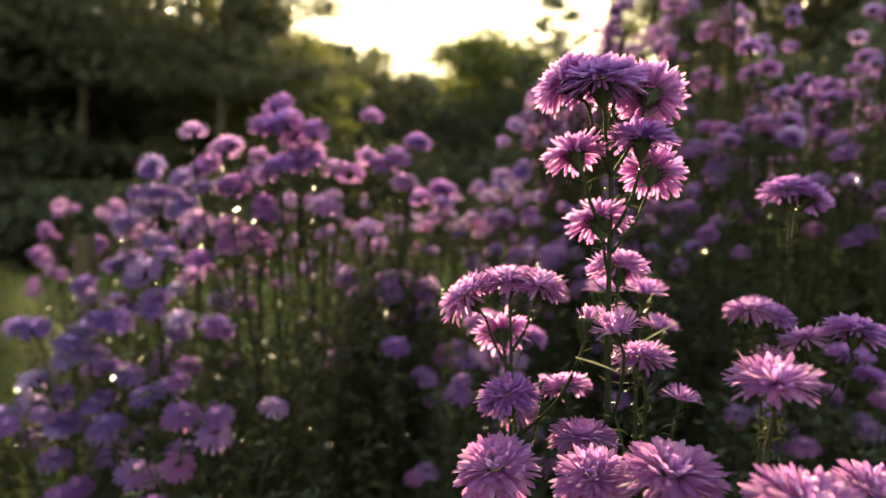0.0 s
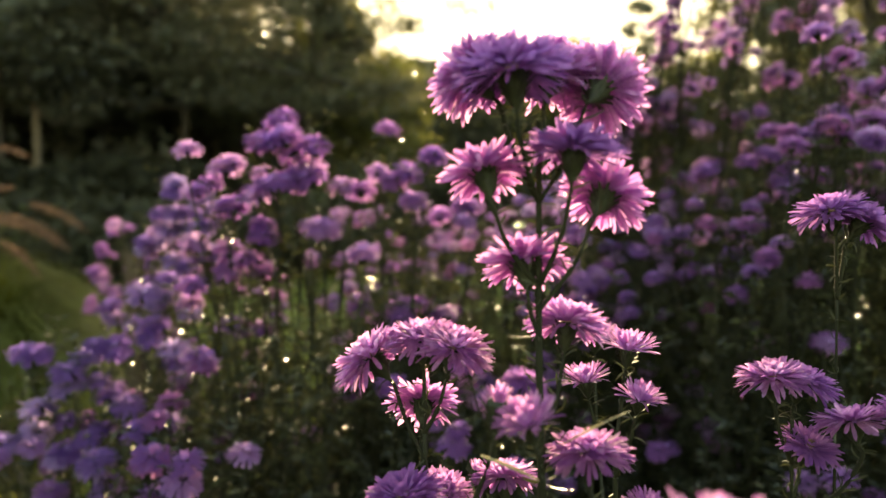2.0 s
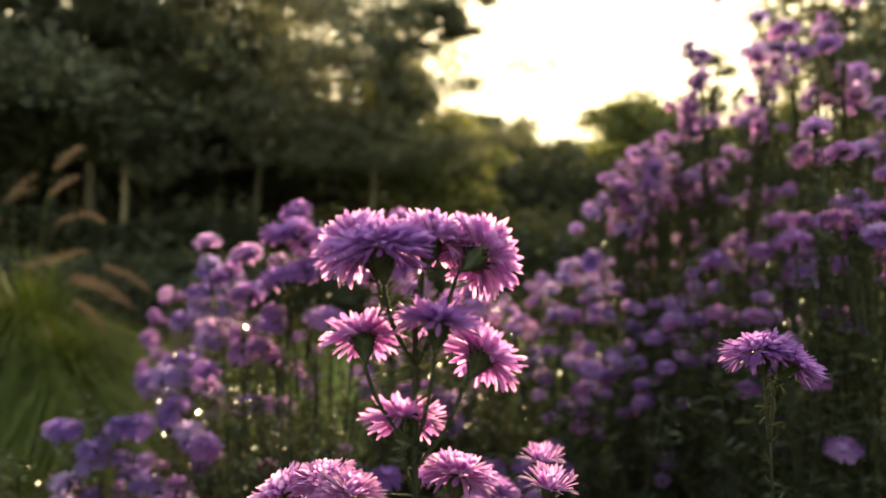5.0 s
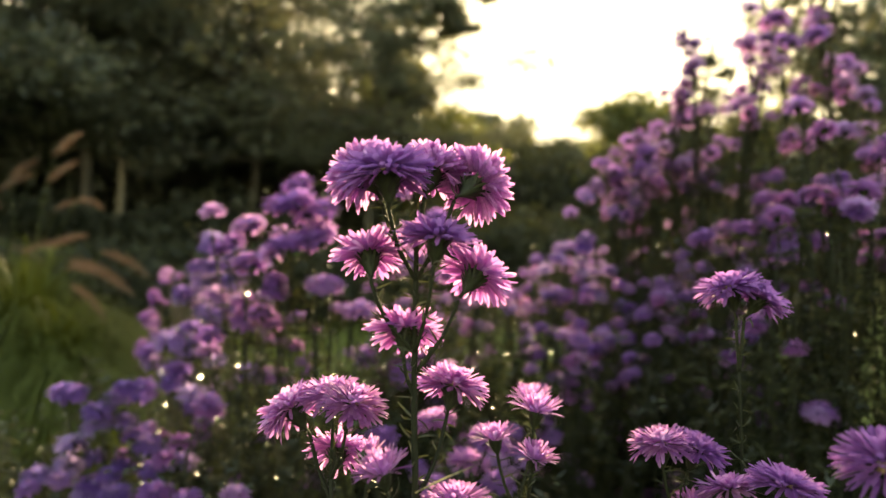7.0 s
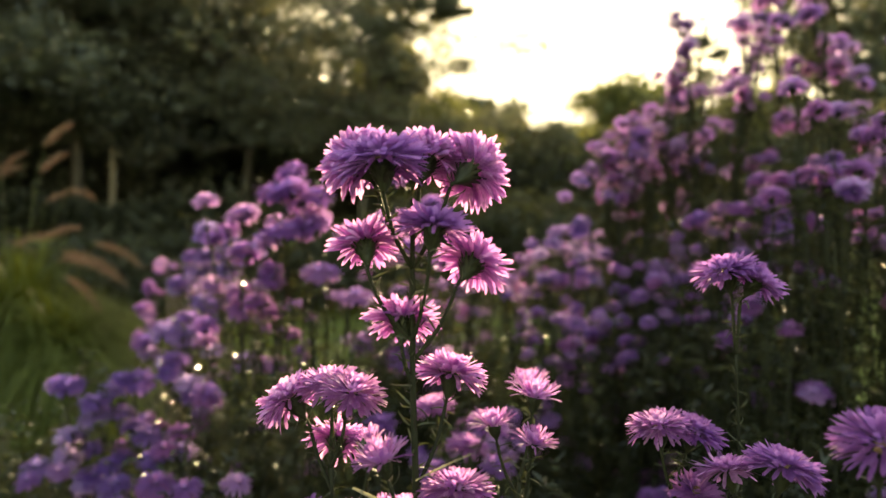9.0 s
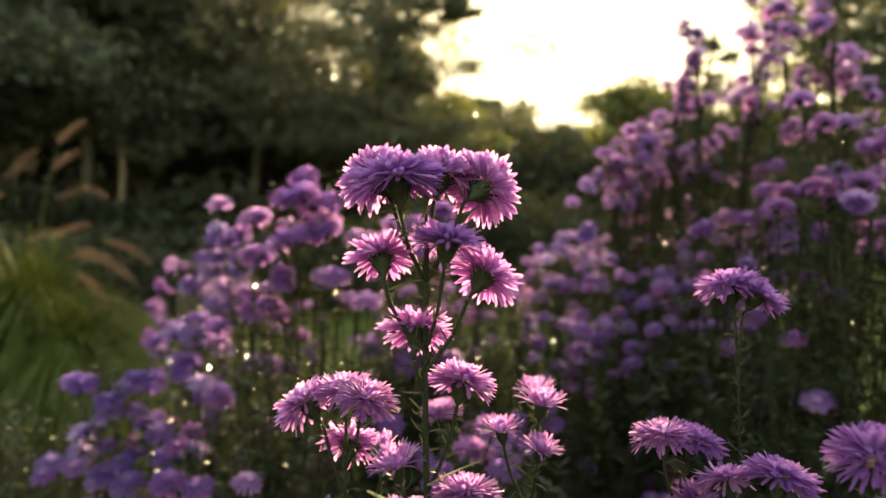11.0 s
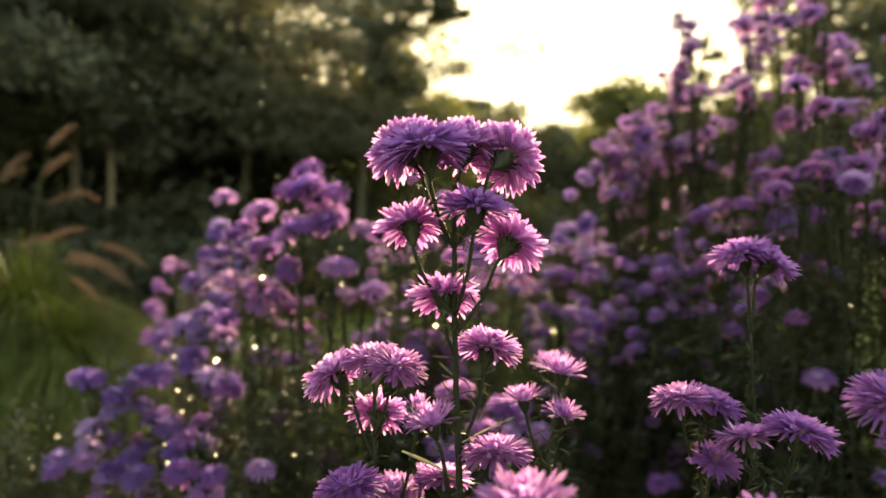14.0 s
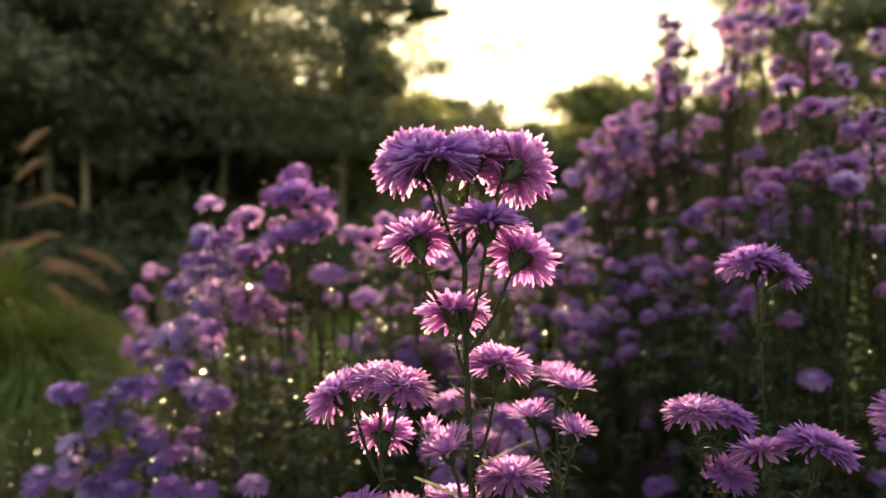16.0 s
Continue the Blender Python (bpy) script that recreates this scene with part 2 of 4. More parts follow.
def lances(soup, root, way, length, width, droop, rng, share=1.0):
    """Many cheap narrow leaves at once; share: how many of them stay on."""
    root, way = np.asarray(root, float), np.asarray(way, float)
    n = len(root)
    way = way / (np.linalg.norm(way, axis=1)[:, None] + 1e-9)
    side = np.cross(way, np.stack([rng.uniform(-0.5, 0.5, n), rng.uniform(-0.5, 0.5, n), np.ones(n)], 1))
    side /= np.linalg.norm(side, axis=1)[:, None] + 1e-9
    length, width = np.asarray(length)[:, None], np.asarray(width)[:, None]
    mid = root + way * length * 0.5
    tip = root + way * length - np.array((0, 0, 1.0)) * length * np.asarray(droop)[:, None]
    v = np.stack([root, mid - side * width / 2, tip, mid + side * width / 2], 1)
    n = int(n * share)
    v = v[:n]
    soup.add(v, [q for i in range(n) for q in ((4 * i, 4 * i + 1, 4 * i + 2), (4 * i, 4 * i + 2, 4 * i + 3))])


# ---- aster blooms (radius 1, opening along +z) ----
def bloom_mesh(name, rng, rings, seg, petal_mat, wide=0.113):
    s = Soup()
    for count, tilt, length, start, z in rings:
        off = rng.uniform(0, 6.28)
        for i in range(count):
            a = off + 2 * math.pi * i / count + rng.normal(0, 0.06)
            e = tilt + rng.normal(0, 0.13)
            out = (math.cos(a) * math.cos(e), math.sin(a) * math.cos(e), math.sin(e))
            up = (-math.cos(a) * math.sin(e), -math.sin(a) * math.sin(e), math.cos(e))
            strap(s, (start * math.cos(a), start * math.sin(a), z), out, up, length * rng.uniform(0.84, 1.06), wide * rng.uniform(0.8, 1.2),
                  rng.normal(0.18, 0.30) - 0.2 * (tilt > 0.6), seg, rng, rng.uniform(0.0, 0.3), 0, 0.86, rng.normal(0, 0.32))
    return s.mesh(name, [petal_mat])


def disc_mesh(rng):
    s = Soup()
    turned(s, [(0.13, 0.0), (0.14, 0.08), (0.11, 0.15), (0.05, 0.18), (0.0, 0.19)], 10)
    for i in range(40):
        a, r = i * 2.4, 0.12 * math.sqrt(i / 40)
        strap(s, (r * math.cos(a), r * math.sin(a), 0.16), (0.15 * math.cos(a), 0.15 * math.sin(a), 1), (1, 0, 0.1), 0.10, 0.04, 0.2, 1, rng)
    return s.mesh("disc", [DISC])


def calyx_mesh(rng, bracts, seg):
    s = Soup()
    turned(s, [(0.05, -0.62), (0.08, -0.55), (0.16, -0.42), (0.23, -0.22), (0.26, -0.05), (0.22, 0.03), (0.0, 0.05)], 10)
    for ring in range(3):
        for i in range(bracts):
            a = 2 * math.pi * (i + 0.5 * ring) / bracts + rng.normal(0, 0.1)
            z = -0.46 + 0.15 * ring
            r = 0.13 + 0.045 * ring
            e = 1.12 - 0.10 * ring + rng.normal(0, 0.12)
            out = (math.cos(a) * math.cos(e), math.sin(a) * math.cos(e), math.sin(e))
            up = (-math.cos(a) * math.sin(e), -math.sin(a) * math.sin(e), math.cos(e))
            strap(s, (r * math.cos(a), r * math.sin(a), z), out, up, 0.24 * rng.uniform(0.7, 1.2), 0.085, 0.25, seg, rng, 0.1, 0, 0.3)
    return s.mesh("calyx", [CALYX])


# rings: count, tilt, length, start radius, start height
FULL = [(48, -0.17, 0.68, 0.32, -0.03), (50, 0.02, 0.69, 0.31, 0.03), (50, 0.20, 0.66, 0.29, 0.08), (46, 0.37, 0.60, 0.26, 0.12), (42, 0.56, 0.51, 0.22, 0.15), (34, 0.82, 0.42, 0.16, 0.17), (22, 1.12, 0.36, 0.09, 0.18)]
OPEN = [(46, 0.00, 0.78, 0.24, 0.0), (46, 0.17, 0.76, 0.22, 0.03), (40, 0.34, 0.67, 0.20, 0.06), (30, 0.58, 0.52, 0.15, 0.09), (16, 0.95, 0.38, 0.08, 0.11)]
BRUSH = [(48, 0.10, 0.80, 0.22, -0.02), (48, 0.25, 0.78, 0.20, 0.02), (42, 0.40, 0.70, 0.17, 0.05), (34, 0.60, 0.58, 0.13, 0.08), (22, 0.92, 0.44, 0.07, 0.10)]
YOUNG = [(32, 0.55, 0.84, 0.22, -0.04), (30, 0.78, 0.78, 0.18, 0.0), (22, 1.0, 0.68, 0.13, 0.03), (12, 1.25, 0.58, 0.07, 0.05)]
POMPOM = [(46, -0.35, 0.56, 0.36, 0.0), (48, -0.05, 0.61, 0.36, 0.12), (48, 0.22, 0.63, 0.34, 0.24), (46, 0.48, 0.61, 0.30, 0.34), (40, 0.74, 0.56, 0.24, 0.42), (32, 1.0, 0.50, 0.16, 0.46), (20, 1.3, 0.45, 0.08, 0.48)]
BUD = [(16, 1.22, 0.72, 0.17, -0.12), (12, 1.38, 0.74, 0.10, -0.10)]
SMALL = [(26, -0.35, 0.66, 0.30, -0.02), (26, -0.05, 0.68, 0.30, 0.06), (22, 0.22, 0.62, 0.27, 0.14), (16, 0.52, 0.50, 0.22, 0.20), (9, 0.92, 0.38, 0.13, 0.24)]
rng = np.random.default_rng(11)
NEAR, INNER = {}, {}
SHAPES = {"full": (FULL, PETAL), "open": (OPEN, PETAL), "young": (YOUNG, PETAL), "brush": (BRUSH, PETAL), "violet": (BRUSH, PETAL_SHADED_VIOLET), "dome": (FULL, PETAL_SHADED_VIOLET), "pompom": (POMPOM, PETAL_SHADED_VIOLET), "bud": (BUD, PETAL)}
for kind, (rings, mat) in SHAPES.items():
    NEAR[kind] = [bloom_mesh("petals", rng, rings, 4, mat) for _ in range(2)]
    INNER[kind] = bloom_mesh("petals", rng, rings[2:] or rings, 4, mat)


def petal_mesh(rng, mat):
    """One petal along +x, one unit long, facing +z."""
    s = Soup()
    strap(s, (0, 0, 0), (1, 0, 0), (0, 0, 1), 1.0, 0.158 * rng.uniform(0.85, 1.15), rng.normal(0.15, 0.30), 5, rng, rng.uniform(0.0, 0.3), 0, 0.86, rng.normal(0, 0.3))
    return s.mesh("petal", [mat])


PETALS = {PETAL: [petal_mesh(rng, PETAL_ONE) for _ in range(8)], PETAL_SHADED_VIOLET: [petal_mesh(rng, PETAL_SHADED_VIOLET_ONE) for _ in range(8)]}


def outer_petals(head, kind, rng):
    """The two outer rings of a near bloom, petal by petal."""
    rings, mat = SHAPES[kind]
    for count, tilt, length, start, z in rings[:2]:
        off = rng.uniform(0, 6.28)
        for i in range(count):
            m = Matrix.Rotation(off + 2 * math.pi * i / count + rng.normal(0, 0.06), 4, "Z") @ Matrix.Translation((start, 0, z))
            m = m @ Matrix.Rotation(-tilt + rng.normal(0, 0.15), 4, "Y") @ Matrix.Rotation(rng.normal(0, 0.2), 4, "X") @ Matrix.Scale(length * rng.uniform(0.82, 1.08), 4)
            part("petal", PETALS[mat][rng.integers(8)], head, m)


DISC_MESH = disc_mesh(rng)
CALYXES = [calyx_mesh(rng, 12, 2) for _ in range(2)]


def bush_bloom(rng, petal_mat, seg):
    """A bloom of the bushes in one mesh: petals over a green cup."""
    s = Soup()
    for count, tilt, length, start, z in SMALL:
        off = rng.uniform(0, 6.28)
        for i in range(count):
            a = off + 2 * math.pi * i / count + rng.normal(0, 0.09)
            e = tilt + rng.normal(0, 0.14)
            out = (math.cos(a) * math.cos(e), math.sin(a) * math.cos(e), math.sin(e))
            up = (-math.cos(a) * math.sin(e), -math.sin(a) * math.sin(e), math.cos(e))
            strap(s, (start * math.cos(a), start * math.sin(a), z), out, up, length * rng.uniform(0.8, 1.1), 0.175 * rng.uniform(0.8, 1.2), rng.normal(0.3, 0.25), seg, rng, 0.1, 0, 0.6, 0.0, 0.78)
    turned(s, [(0.05, -0.55), (0.18, -0.4), (0.28, -0.18), (0.26, 0.02), (0.0, 0.05)], 7, 1)
    return s.mesh("flower_head", [petal_mat, CALYX])


# finer petals in the front rows, simpler ones behind
BUSH_BLOOMS = {(tone, seg): [bush_bloom(rng, mat, seg) for _ in range(5)] for seg in (2, 1) for tone, mat in (("mixed", PETAL_MIXED), ("pale", PETAL_PALE), ("magenta", PETAL_MAGENTA))}


def leaf_mesh(rng, curl):
    s = Soup()
    strap(s, (0, 0, 0), (0, 0, 1), (0, 1, 0), 1.0, 0.12, curl, 5, rng, 0.25, 0, 0.25, rng.normal(0, 0.5))
    return s.mesh("leaf", [LEAF_NEAR])


LEAVES = [leaf_mesh(rng, c) for c in (0.3, 0.8, 1.4, 2.1)]

# ---- stake ----
def stake():
    thing = tagged(new("garden_stake"), "weathered square wooden stake standing among the asters", "stake")
    thing.location = (-0.805, 1.42, 0)
    bm = bmesh.new()
    bmesh.ops.create_cube(bm, size=1)
    bmesh.ops.scale(bm, vec=(0.034, 0.032, 1.06), verts=bm.verts)
    bmesh.ops.translate(bm, vec=(0, 0, 0.40), verts=bm.verts)
    bmesh.ops.subdivide_edges(bm, edges=[e for e in bm.edges if abs(e.verts[0].co.z - e.verts[1].co.z) > 0.5], cuts=8)
    for v in bm.verts:
        v.co.x += 0.002 * math.sin(v.co.z * 9) + 0.0015 * noise.noise(v.co * 30)
        v.co.z += 0.006 * noise.noise(v.co * 40)
    bmesh.ops.bevel(bm, geom=list(bm.edges), offset=0.003, segments=1, affect="EDGES")
    me = bpy.data.meshes.new("post")
    bm.to_mesh(me)
    me.materials.append(WOOD)
    part("post", me, thing)


stake()


# ---- plumed grass ----
def plume_mesh(rng):
    """A bristly flower spike along +x, one unit long."""
    s = Soup()
    axis = bend([(0, 0, 0), (0.3, 0, 0.06), (0.7, 0, 0.06), (1.0, 0, 0)], 8)
    tube(s, axis, 0.006, 0.002, 4)
    n = 520
    t = rng.uniform(0, 1, n)
    q = axis[np.minimum(len(axis) - 1, (t * len(axis)).astype(int))]
    a = rng.uniform(0, 6.28, n)
    r = 0.075 * np.sin(np.pi * np.minimum(1, t * 0.85 + 0.12)) + 0.02
    lances(s, q, np.stack([0.7 + 0.3 * t, np.sin(a), np.cos(a)], 1), r * rng.uniform(0.8, 1.6, n), np.full(n, 0.006), np.full(n, 0.1), rng)
    return s.mesh("plume", [PLUME], False)


def fountain_grass(place, seed, height, plumes, label):
    """A tuft of arching blades; plumes: start and end (x, z) of each spike at the tuft's depth."""
    rng = np.random.default_rng(seed)
    thing = tagged(new("fountain_grass"), label, "ornamental grass", "plumed grasses", "thing")
    thing.location = place
    base = np.array(place, float)
    blades = Soup()
    for _ in range(3200):
        a = rng.uniform(0, 6.28)
        u = rng.uniform(0, 1) ** 0.7
        ln = rng.uniform(0.75, 1.05) * height
        o = np.array((math.cos(a), math.sin(a), 0)) * ln * (0.12 + 0.64 * u)
        p = bend([(rng.normal(0, 0.06), rng.normal(0, 0.06), 0), o * 0.40 + (0, 0, ln * (0.72 - 0.12 * u)), o + (0, 0, ln * (0.95 - 0.58 * u))], 4)
        w = np.array((-math.sin(a), math.cos(a), 0)) * rng.uniform(0.0014, 0.0028)
        v = np.concatenate([p - w, p + w])
        k = len(p)
        blades.add(v, [(i, i + 1, k + i + 1, k + i) for i in range(k - 1)])
    part("foliage", blades.mesh("foliage", [FOUNTAIN], False), thing, kind="stuff")
    rng = np.random.default_rng(seed + 100)
    for x0, z0, x1, z1 in plumes:
        y = rng.uniform(-0.12, 0.12)
        p = np.array((x0, base[1] + y, z0)) - base
        q = np.array((x1, base[1] + y + rng.uniform(-0.05, 0.05), z1)) - base
        d = q - p
        m = Matrix.Translation(p) @ Vector(d).to_track_quat("X", "Z").to_matrix().to_4x4() @ Matrix.Scale(np.linalg.norm(d), 4)
        part("plume", PLUMES[rng.integers(3)], thing, m)
        s = Soup()
        tube(s, bend([(0, 0, 0), p * (0.5, 0.5, 0.75) - d * 0.1, p], 8), 0.0022, 0.0014, 4)
        part("stalk", s.mesh("stalk", [TUFT]), thing)
    return thing


rng = np.random.default_rng(5)
PLUMES = [plume_mesh(rng) for _ in range(3)]
fountain_grass((-2.42, 2.45, 0), 1, 1.15, [(-2.39, 1.53, -2.21, 1.625), (-2.33, 1.39, -2.15, 1.47), (-2.38, 1.26, -2.23, 1.31), (-2.25, 1.315, -2.08, 1.26), (-2.62, 1.42, -2.48, 1.50), (-2.66, 1.22, -2.50, 1.27)],
               "tall fountain grass with arching brown-pink plumes beside the lawn")
fountain_grass((-2.05, 2.30, 0), 2, 0.90, [(-2.07, 1.07, -1.87, 1.12), (-1.98, 1.02, -1.68, 0.88), (-1.86, 1.06, -1.65, 0.95), (-2.18, 0.98, -1.98, 0.96), (-1.92, 0.92, -1.74, 0.78), (-2.30, 1.05, -2.12, 1.10)],
               "fountain grass with drooping brown-pink plumes beside the lawn")
fountain_grass((-3.05, 2.75, 0), 4, 0.95, [(-3.05, 1.40, -2.85, 1.48), (-3.10, 1.20, -2.90, 1.22), (-2.95, 1.08, -2.75, 1.00), (-3.25, 1.30, -3.08, 1.38)],
               "fountain grass with pale dry plumes beside the lawn")


# ---- ground and lawn ----
def rise(x, y):
    """The lawn's height: level round the asters, then gently rising to the trees."""
    return 0.11 * min(max(0.0, math.hypot(x, y) - 4.0), 18.0)


def ground():
    bm = bmesh.new()
    radii = [0.0, 1.0, 2.0, 3.0, 4.0, 5.0, 7.0, 10.0, 14.0, 18.0, 22.0, 24.0, 33.0, 43.0, 54.0, 80.0, 200.0, 1200.0]
    n = 72
    rows = [[bm.verts.new((0, 0, 0))]]
    for r in radii[1:]:
        ring = []
        for i in range(n):
            x, y = r * math.sin(2 * math.pi * i / n), r * math.cos(2 * math.pi * i / n)
            ring.append(bm.verts.new((x, y, rise(x, y) + 0.03 * noise.noise((x * 0.3, y * 0.3, 0)) * (r > 4))))
        rows.append(ring)
    for i in range(n):
        bm.faces.new((rows[0][0], rows[1][(i + 1) % n], rows[1][i]))
    for a, b in zip(rows[1:], rows[2:]):
        for i in range(n):
            bm.faces.new((a[i], a[(i + 1) % n], b[(i + 1) % n], b[i]))
    bmesh.ops.recalc_face_normals(bm, faces=bm.faces)
    me = bpy.data.meshes.new("ground")
    bm.to_mesh(me)
    me.polygons.foreach_set("use_smooth", [True] * len(me.polygons))
    me.materials.append(GROUND)
    tagged(new("ground", me), "mown green lawn and garden soil", "ground", kind="structure")


ground()


def lawn(seed, count, middle, spread):
    rng = np.random.default_rng(seed)
    s = Soup()
    x, y = rng.normal(middle[0], spread, count), rng.normal(middle[1], spread, count)
    clear = np.hypot(x - 0.1, y - 0.95) > 1.4
    x, y = x[clear], y[clear]
    count = len(x)
    h = rng.uniform(0.03, 0.075, count) * (0.7 + 0.05 * np.abs(y))
    a = rng.uniform(0, 6.28, count)
    w = 0.004 * (0.8 + 0.22 * np.abs(y))
    lean = rng.normal(0, 0.4, (count, 2)) * h[:, None]
    z0 = 0.11 * np.clip(np.hypot(x, y) - 4.0, 0, 18)
    v = np.zeros((count, 3, 3))
    v[:, 0] = np.stack([x - w * np.cos(a), y - w * np.sin(a), z0 - 0.02], 1)
    v[:, 1] = np.stack([x + w * np.cos(a), y + w * np.sin(a), z0 - 0.02], 1)
    v[:, 2] = np.stack([x + lean[:, 0], y + lean[:, 1], z0 + h], 1)
    s.add(v, [(3 * i, 3 * i + 1, 3 * i + 2) for i in range(count)])
    tagged(new("grass", s.mesh("grass", [BLADE], False)), "short mown lawn grass, sunlit in streaks", "grass", kind="stuff")


lawn(6, 60000, (-2.4, 3.2), 2.2)


# ---- trees ----
def tree(place, height, crown, seed, label, leaf=TREE_LEAF, bark=BARK, leaves=9000, size=0.14, bare=0.3, lean=(0, 0), clumps=34, flat=0.7, girth=0.022, boughs=(), name="tree"):
    """A tapered trunk with limbs; each limb ends in clumps of leaves. crown: its radius. bare: the trunk's share without leaves."""
    rng = np.random.default_rng(seed)
    thing = tagged(new(name), label, "tree", "trees", "thing")
    thing.location = place
    s = Soup()
    top = np.array((lean[0], lean[1], height * 0.86))
    axis = bend([(0, 0, -0.1), top * 0.3 + rng.normal(0, 0.12, 3) * (1, 1, 0), top * 0.65 + rng.normal(0, 0.2, 3) * (1, 1, 0), top], 6)
    tube(s, axis, height * girth, height * 0.004, 9, 0, 0.08, rng)
    spots = []
    for i in range(clumps):
        t = rng.uniform(bare, 1.0)
        q = axis[min(len(axis) - 1, int(t * len(axis)))]
        a = i * 2.4 + rng.normal(0, 0.4)
        # widest a little under the middle of the crown
        u = (t - bare) / (1.001 - bare)
        reach = crown * (0.45 + 0.75 * math.sin(math.pi * (0.18 + 0.72 * u))) * rng.uniform(0.35, 1.0)
        end = q + np.array((math.cos(a) * reach, math.sin(a) * reach, reach * rng.uniform(-0.05, 0.5)))
        limb = bend([q, (q + end) / 2 + (0, 0, -0.06 * reach) + rng.normal(0, 0.08, 3), end], 4)
        tube(s, limb, height * 0.006 * (1.2 - 0.6 * u), height * 0.0012, 4, 0, 0.1, rng)
        spots += [(end, crown * rng.uniform(0.20, 0.40)), (limb[5], crown * rng.uniform(0.14, 0.28))]
    # long boughs that reach out to given places and carry flat sprays
    for place_b, r in boughs:
        end = np.array(place_b) - np.array(place)
        q = axis[np.argmin(np.abs(axis[:, 2] - (end[2] - 0.25 * np.hypot(end[0], end[1]))))]
        limb = bend([q, q + (end - q) * (0.5, 0.5, 0.62) + rng.normal(0, 0.1, 3), end], 6)
        tube(s, limb, 0.05, 0.012, 5, 0, 0.1, rng)
        for k in (6, 8, 10, 12):
            for _ in range(2):
                spots.append((limb[k] + rng.normal(0, r * 0.8, 3) * (1, 1, 0.35), r * rng.uniform(0.5, 1.0)))
    part("trunk", s.mesh("trunk", [bark]), thing)
    n = leaves // len(spots)
    v = []
    for c, r in spots:
        d = rng.normal(0, 1, (n, 3))
        d /= np.linalg.norm(d, axis=1)[:, None]
        p = c + d * (r * rng.uniform(0.15, 1.0, (n, 1)) ** 0.5) * (1, 1, flat)
        u = rng.normal(0, 1, (n, 3))
        u /= np.linalg.norm(u, axis=1)[:, None]
        w = np.cross(u, rng.normal(0, 1, (n, 3)))
        w /= np.linalg.norm(w, axis=1)[:, None]
        k = size * rng.uniform(0.6, 1.3, (n, 1))
        v.append(np.stack([p - u * k, p - w * k * 0.42, p + u * k, p + w * k * 0.42], 1))
    v = np.concatenate(v)
    c = Soup()
    c.add(v, [(4 * i, 4 * i + 1, 4 * i + 2, 4 * i + 3) for i in range(len(v))])
    part("crown", c.mesh("crown", [leaf], False), thing, kind="stuff")
    return thing


def at(az, dist):
    """A place on the ground, az degrees to the right of +y."""
    x, y = dist * math.sin(radians(az)), dist * math.cos(radians(az))
    return (x, y, rise(x, y))


def aloft(az, el, dist):
    """A place dist metres off, seen from eye height az degrees right of +y and el degrees up."""
    return (dist * math.sin(radians(az)), dist * math.cos(radians(az)), 1.04 + dist * math.tan(radians(el)))


# the dark stand on the left
tree(at(-20.5, 15.5), 9.2, 3.3, 101, "tall dark broadleaf tree with a slender leaning trunk", leaves=24000, lean=(1.2, 0.3), bare=0.26, clumps=56, size=0.08, flat=0.4, girth=0.011,
     boughs=[(aloft(az, el, d), r) for az, el, d, r in ((-16.5, 20, 14.5, 0.5), (-13.5, 21.8, 14, 0.45), (-10.5, 22.4, 14.5, 0.35), (-17.5, 16.4, 15, 0.4), (-15.5, 15.2, 14.5, 0.35), (-17, 18, 14, 0.3), (-12.5, 20.8, 14, 0.3))])
tree(at(-31, 18), 10.5, 4.2, 102, "dense dark broadleaf tree at the lawn's edge", leaves=22000, bare=0.3, clumps=56, size=0.10, flat=0.45, girth=0.013)
tree(at(-43.5, 17), 10.5, 4.2, 103, "dense dark broadleaf tree at the lawn's edge", leaves=26000, bare=0.3, clumps=56, size=0.10, flat=0.45, girth=0.013)
tree(at(-56, 16), 10.5, 4.4, 104, "dense dark broadleaf tree at the lawn's edge", leaves=18000, bare=0.3, clumps=46, size=0.11, flat=0.45, girth=0.013)
tree(at(-37, 22), 7.6, 4.0, 105, "tall dark tree deeper in the stand", leaves=8000, bare=0.15, clumps=44, size=0.18)
tree(at(-28.5, 22), 9.2, 3.6, 106, "tall dark tree deeper in the stand", leaves=8000, bare=0.15, clumps=44, size=0.18)
tree(at(-49, 22), 7.0, 4.2, 107, "tall dark tree deeper in the stand", leaves=9000, bare=0.15, clumps=44, size=0.18)
tree(at(-62, 20), 7.6, 4.2, 108, "tall dark tree deeper in the stand", leaves=11000, bare=0.15, clumps=44, size=0.18)
tree(at(-15.5, 18), 5.2, 2.0, 109, "young tree with yellow-green sunlit leaves", TREE_LEAF_SUNLIT, leaves=10000, bare=0.12, clumps=34, size=0.11)
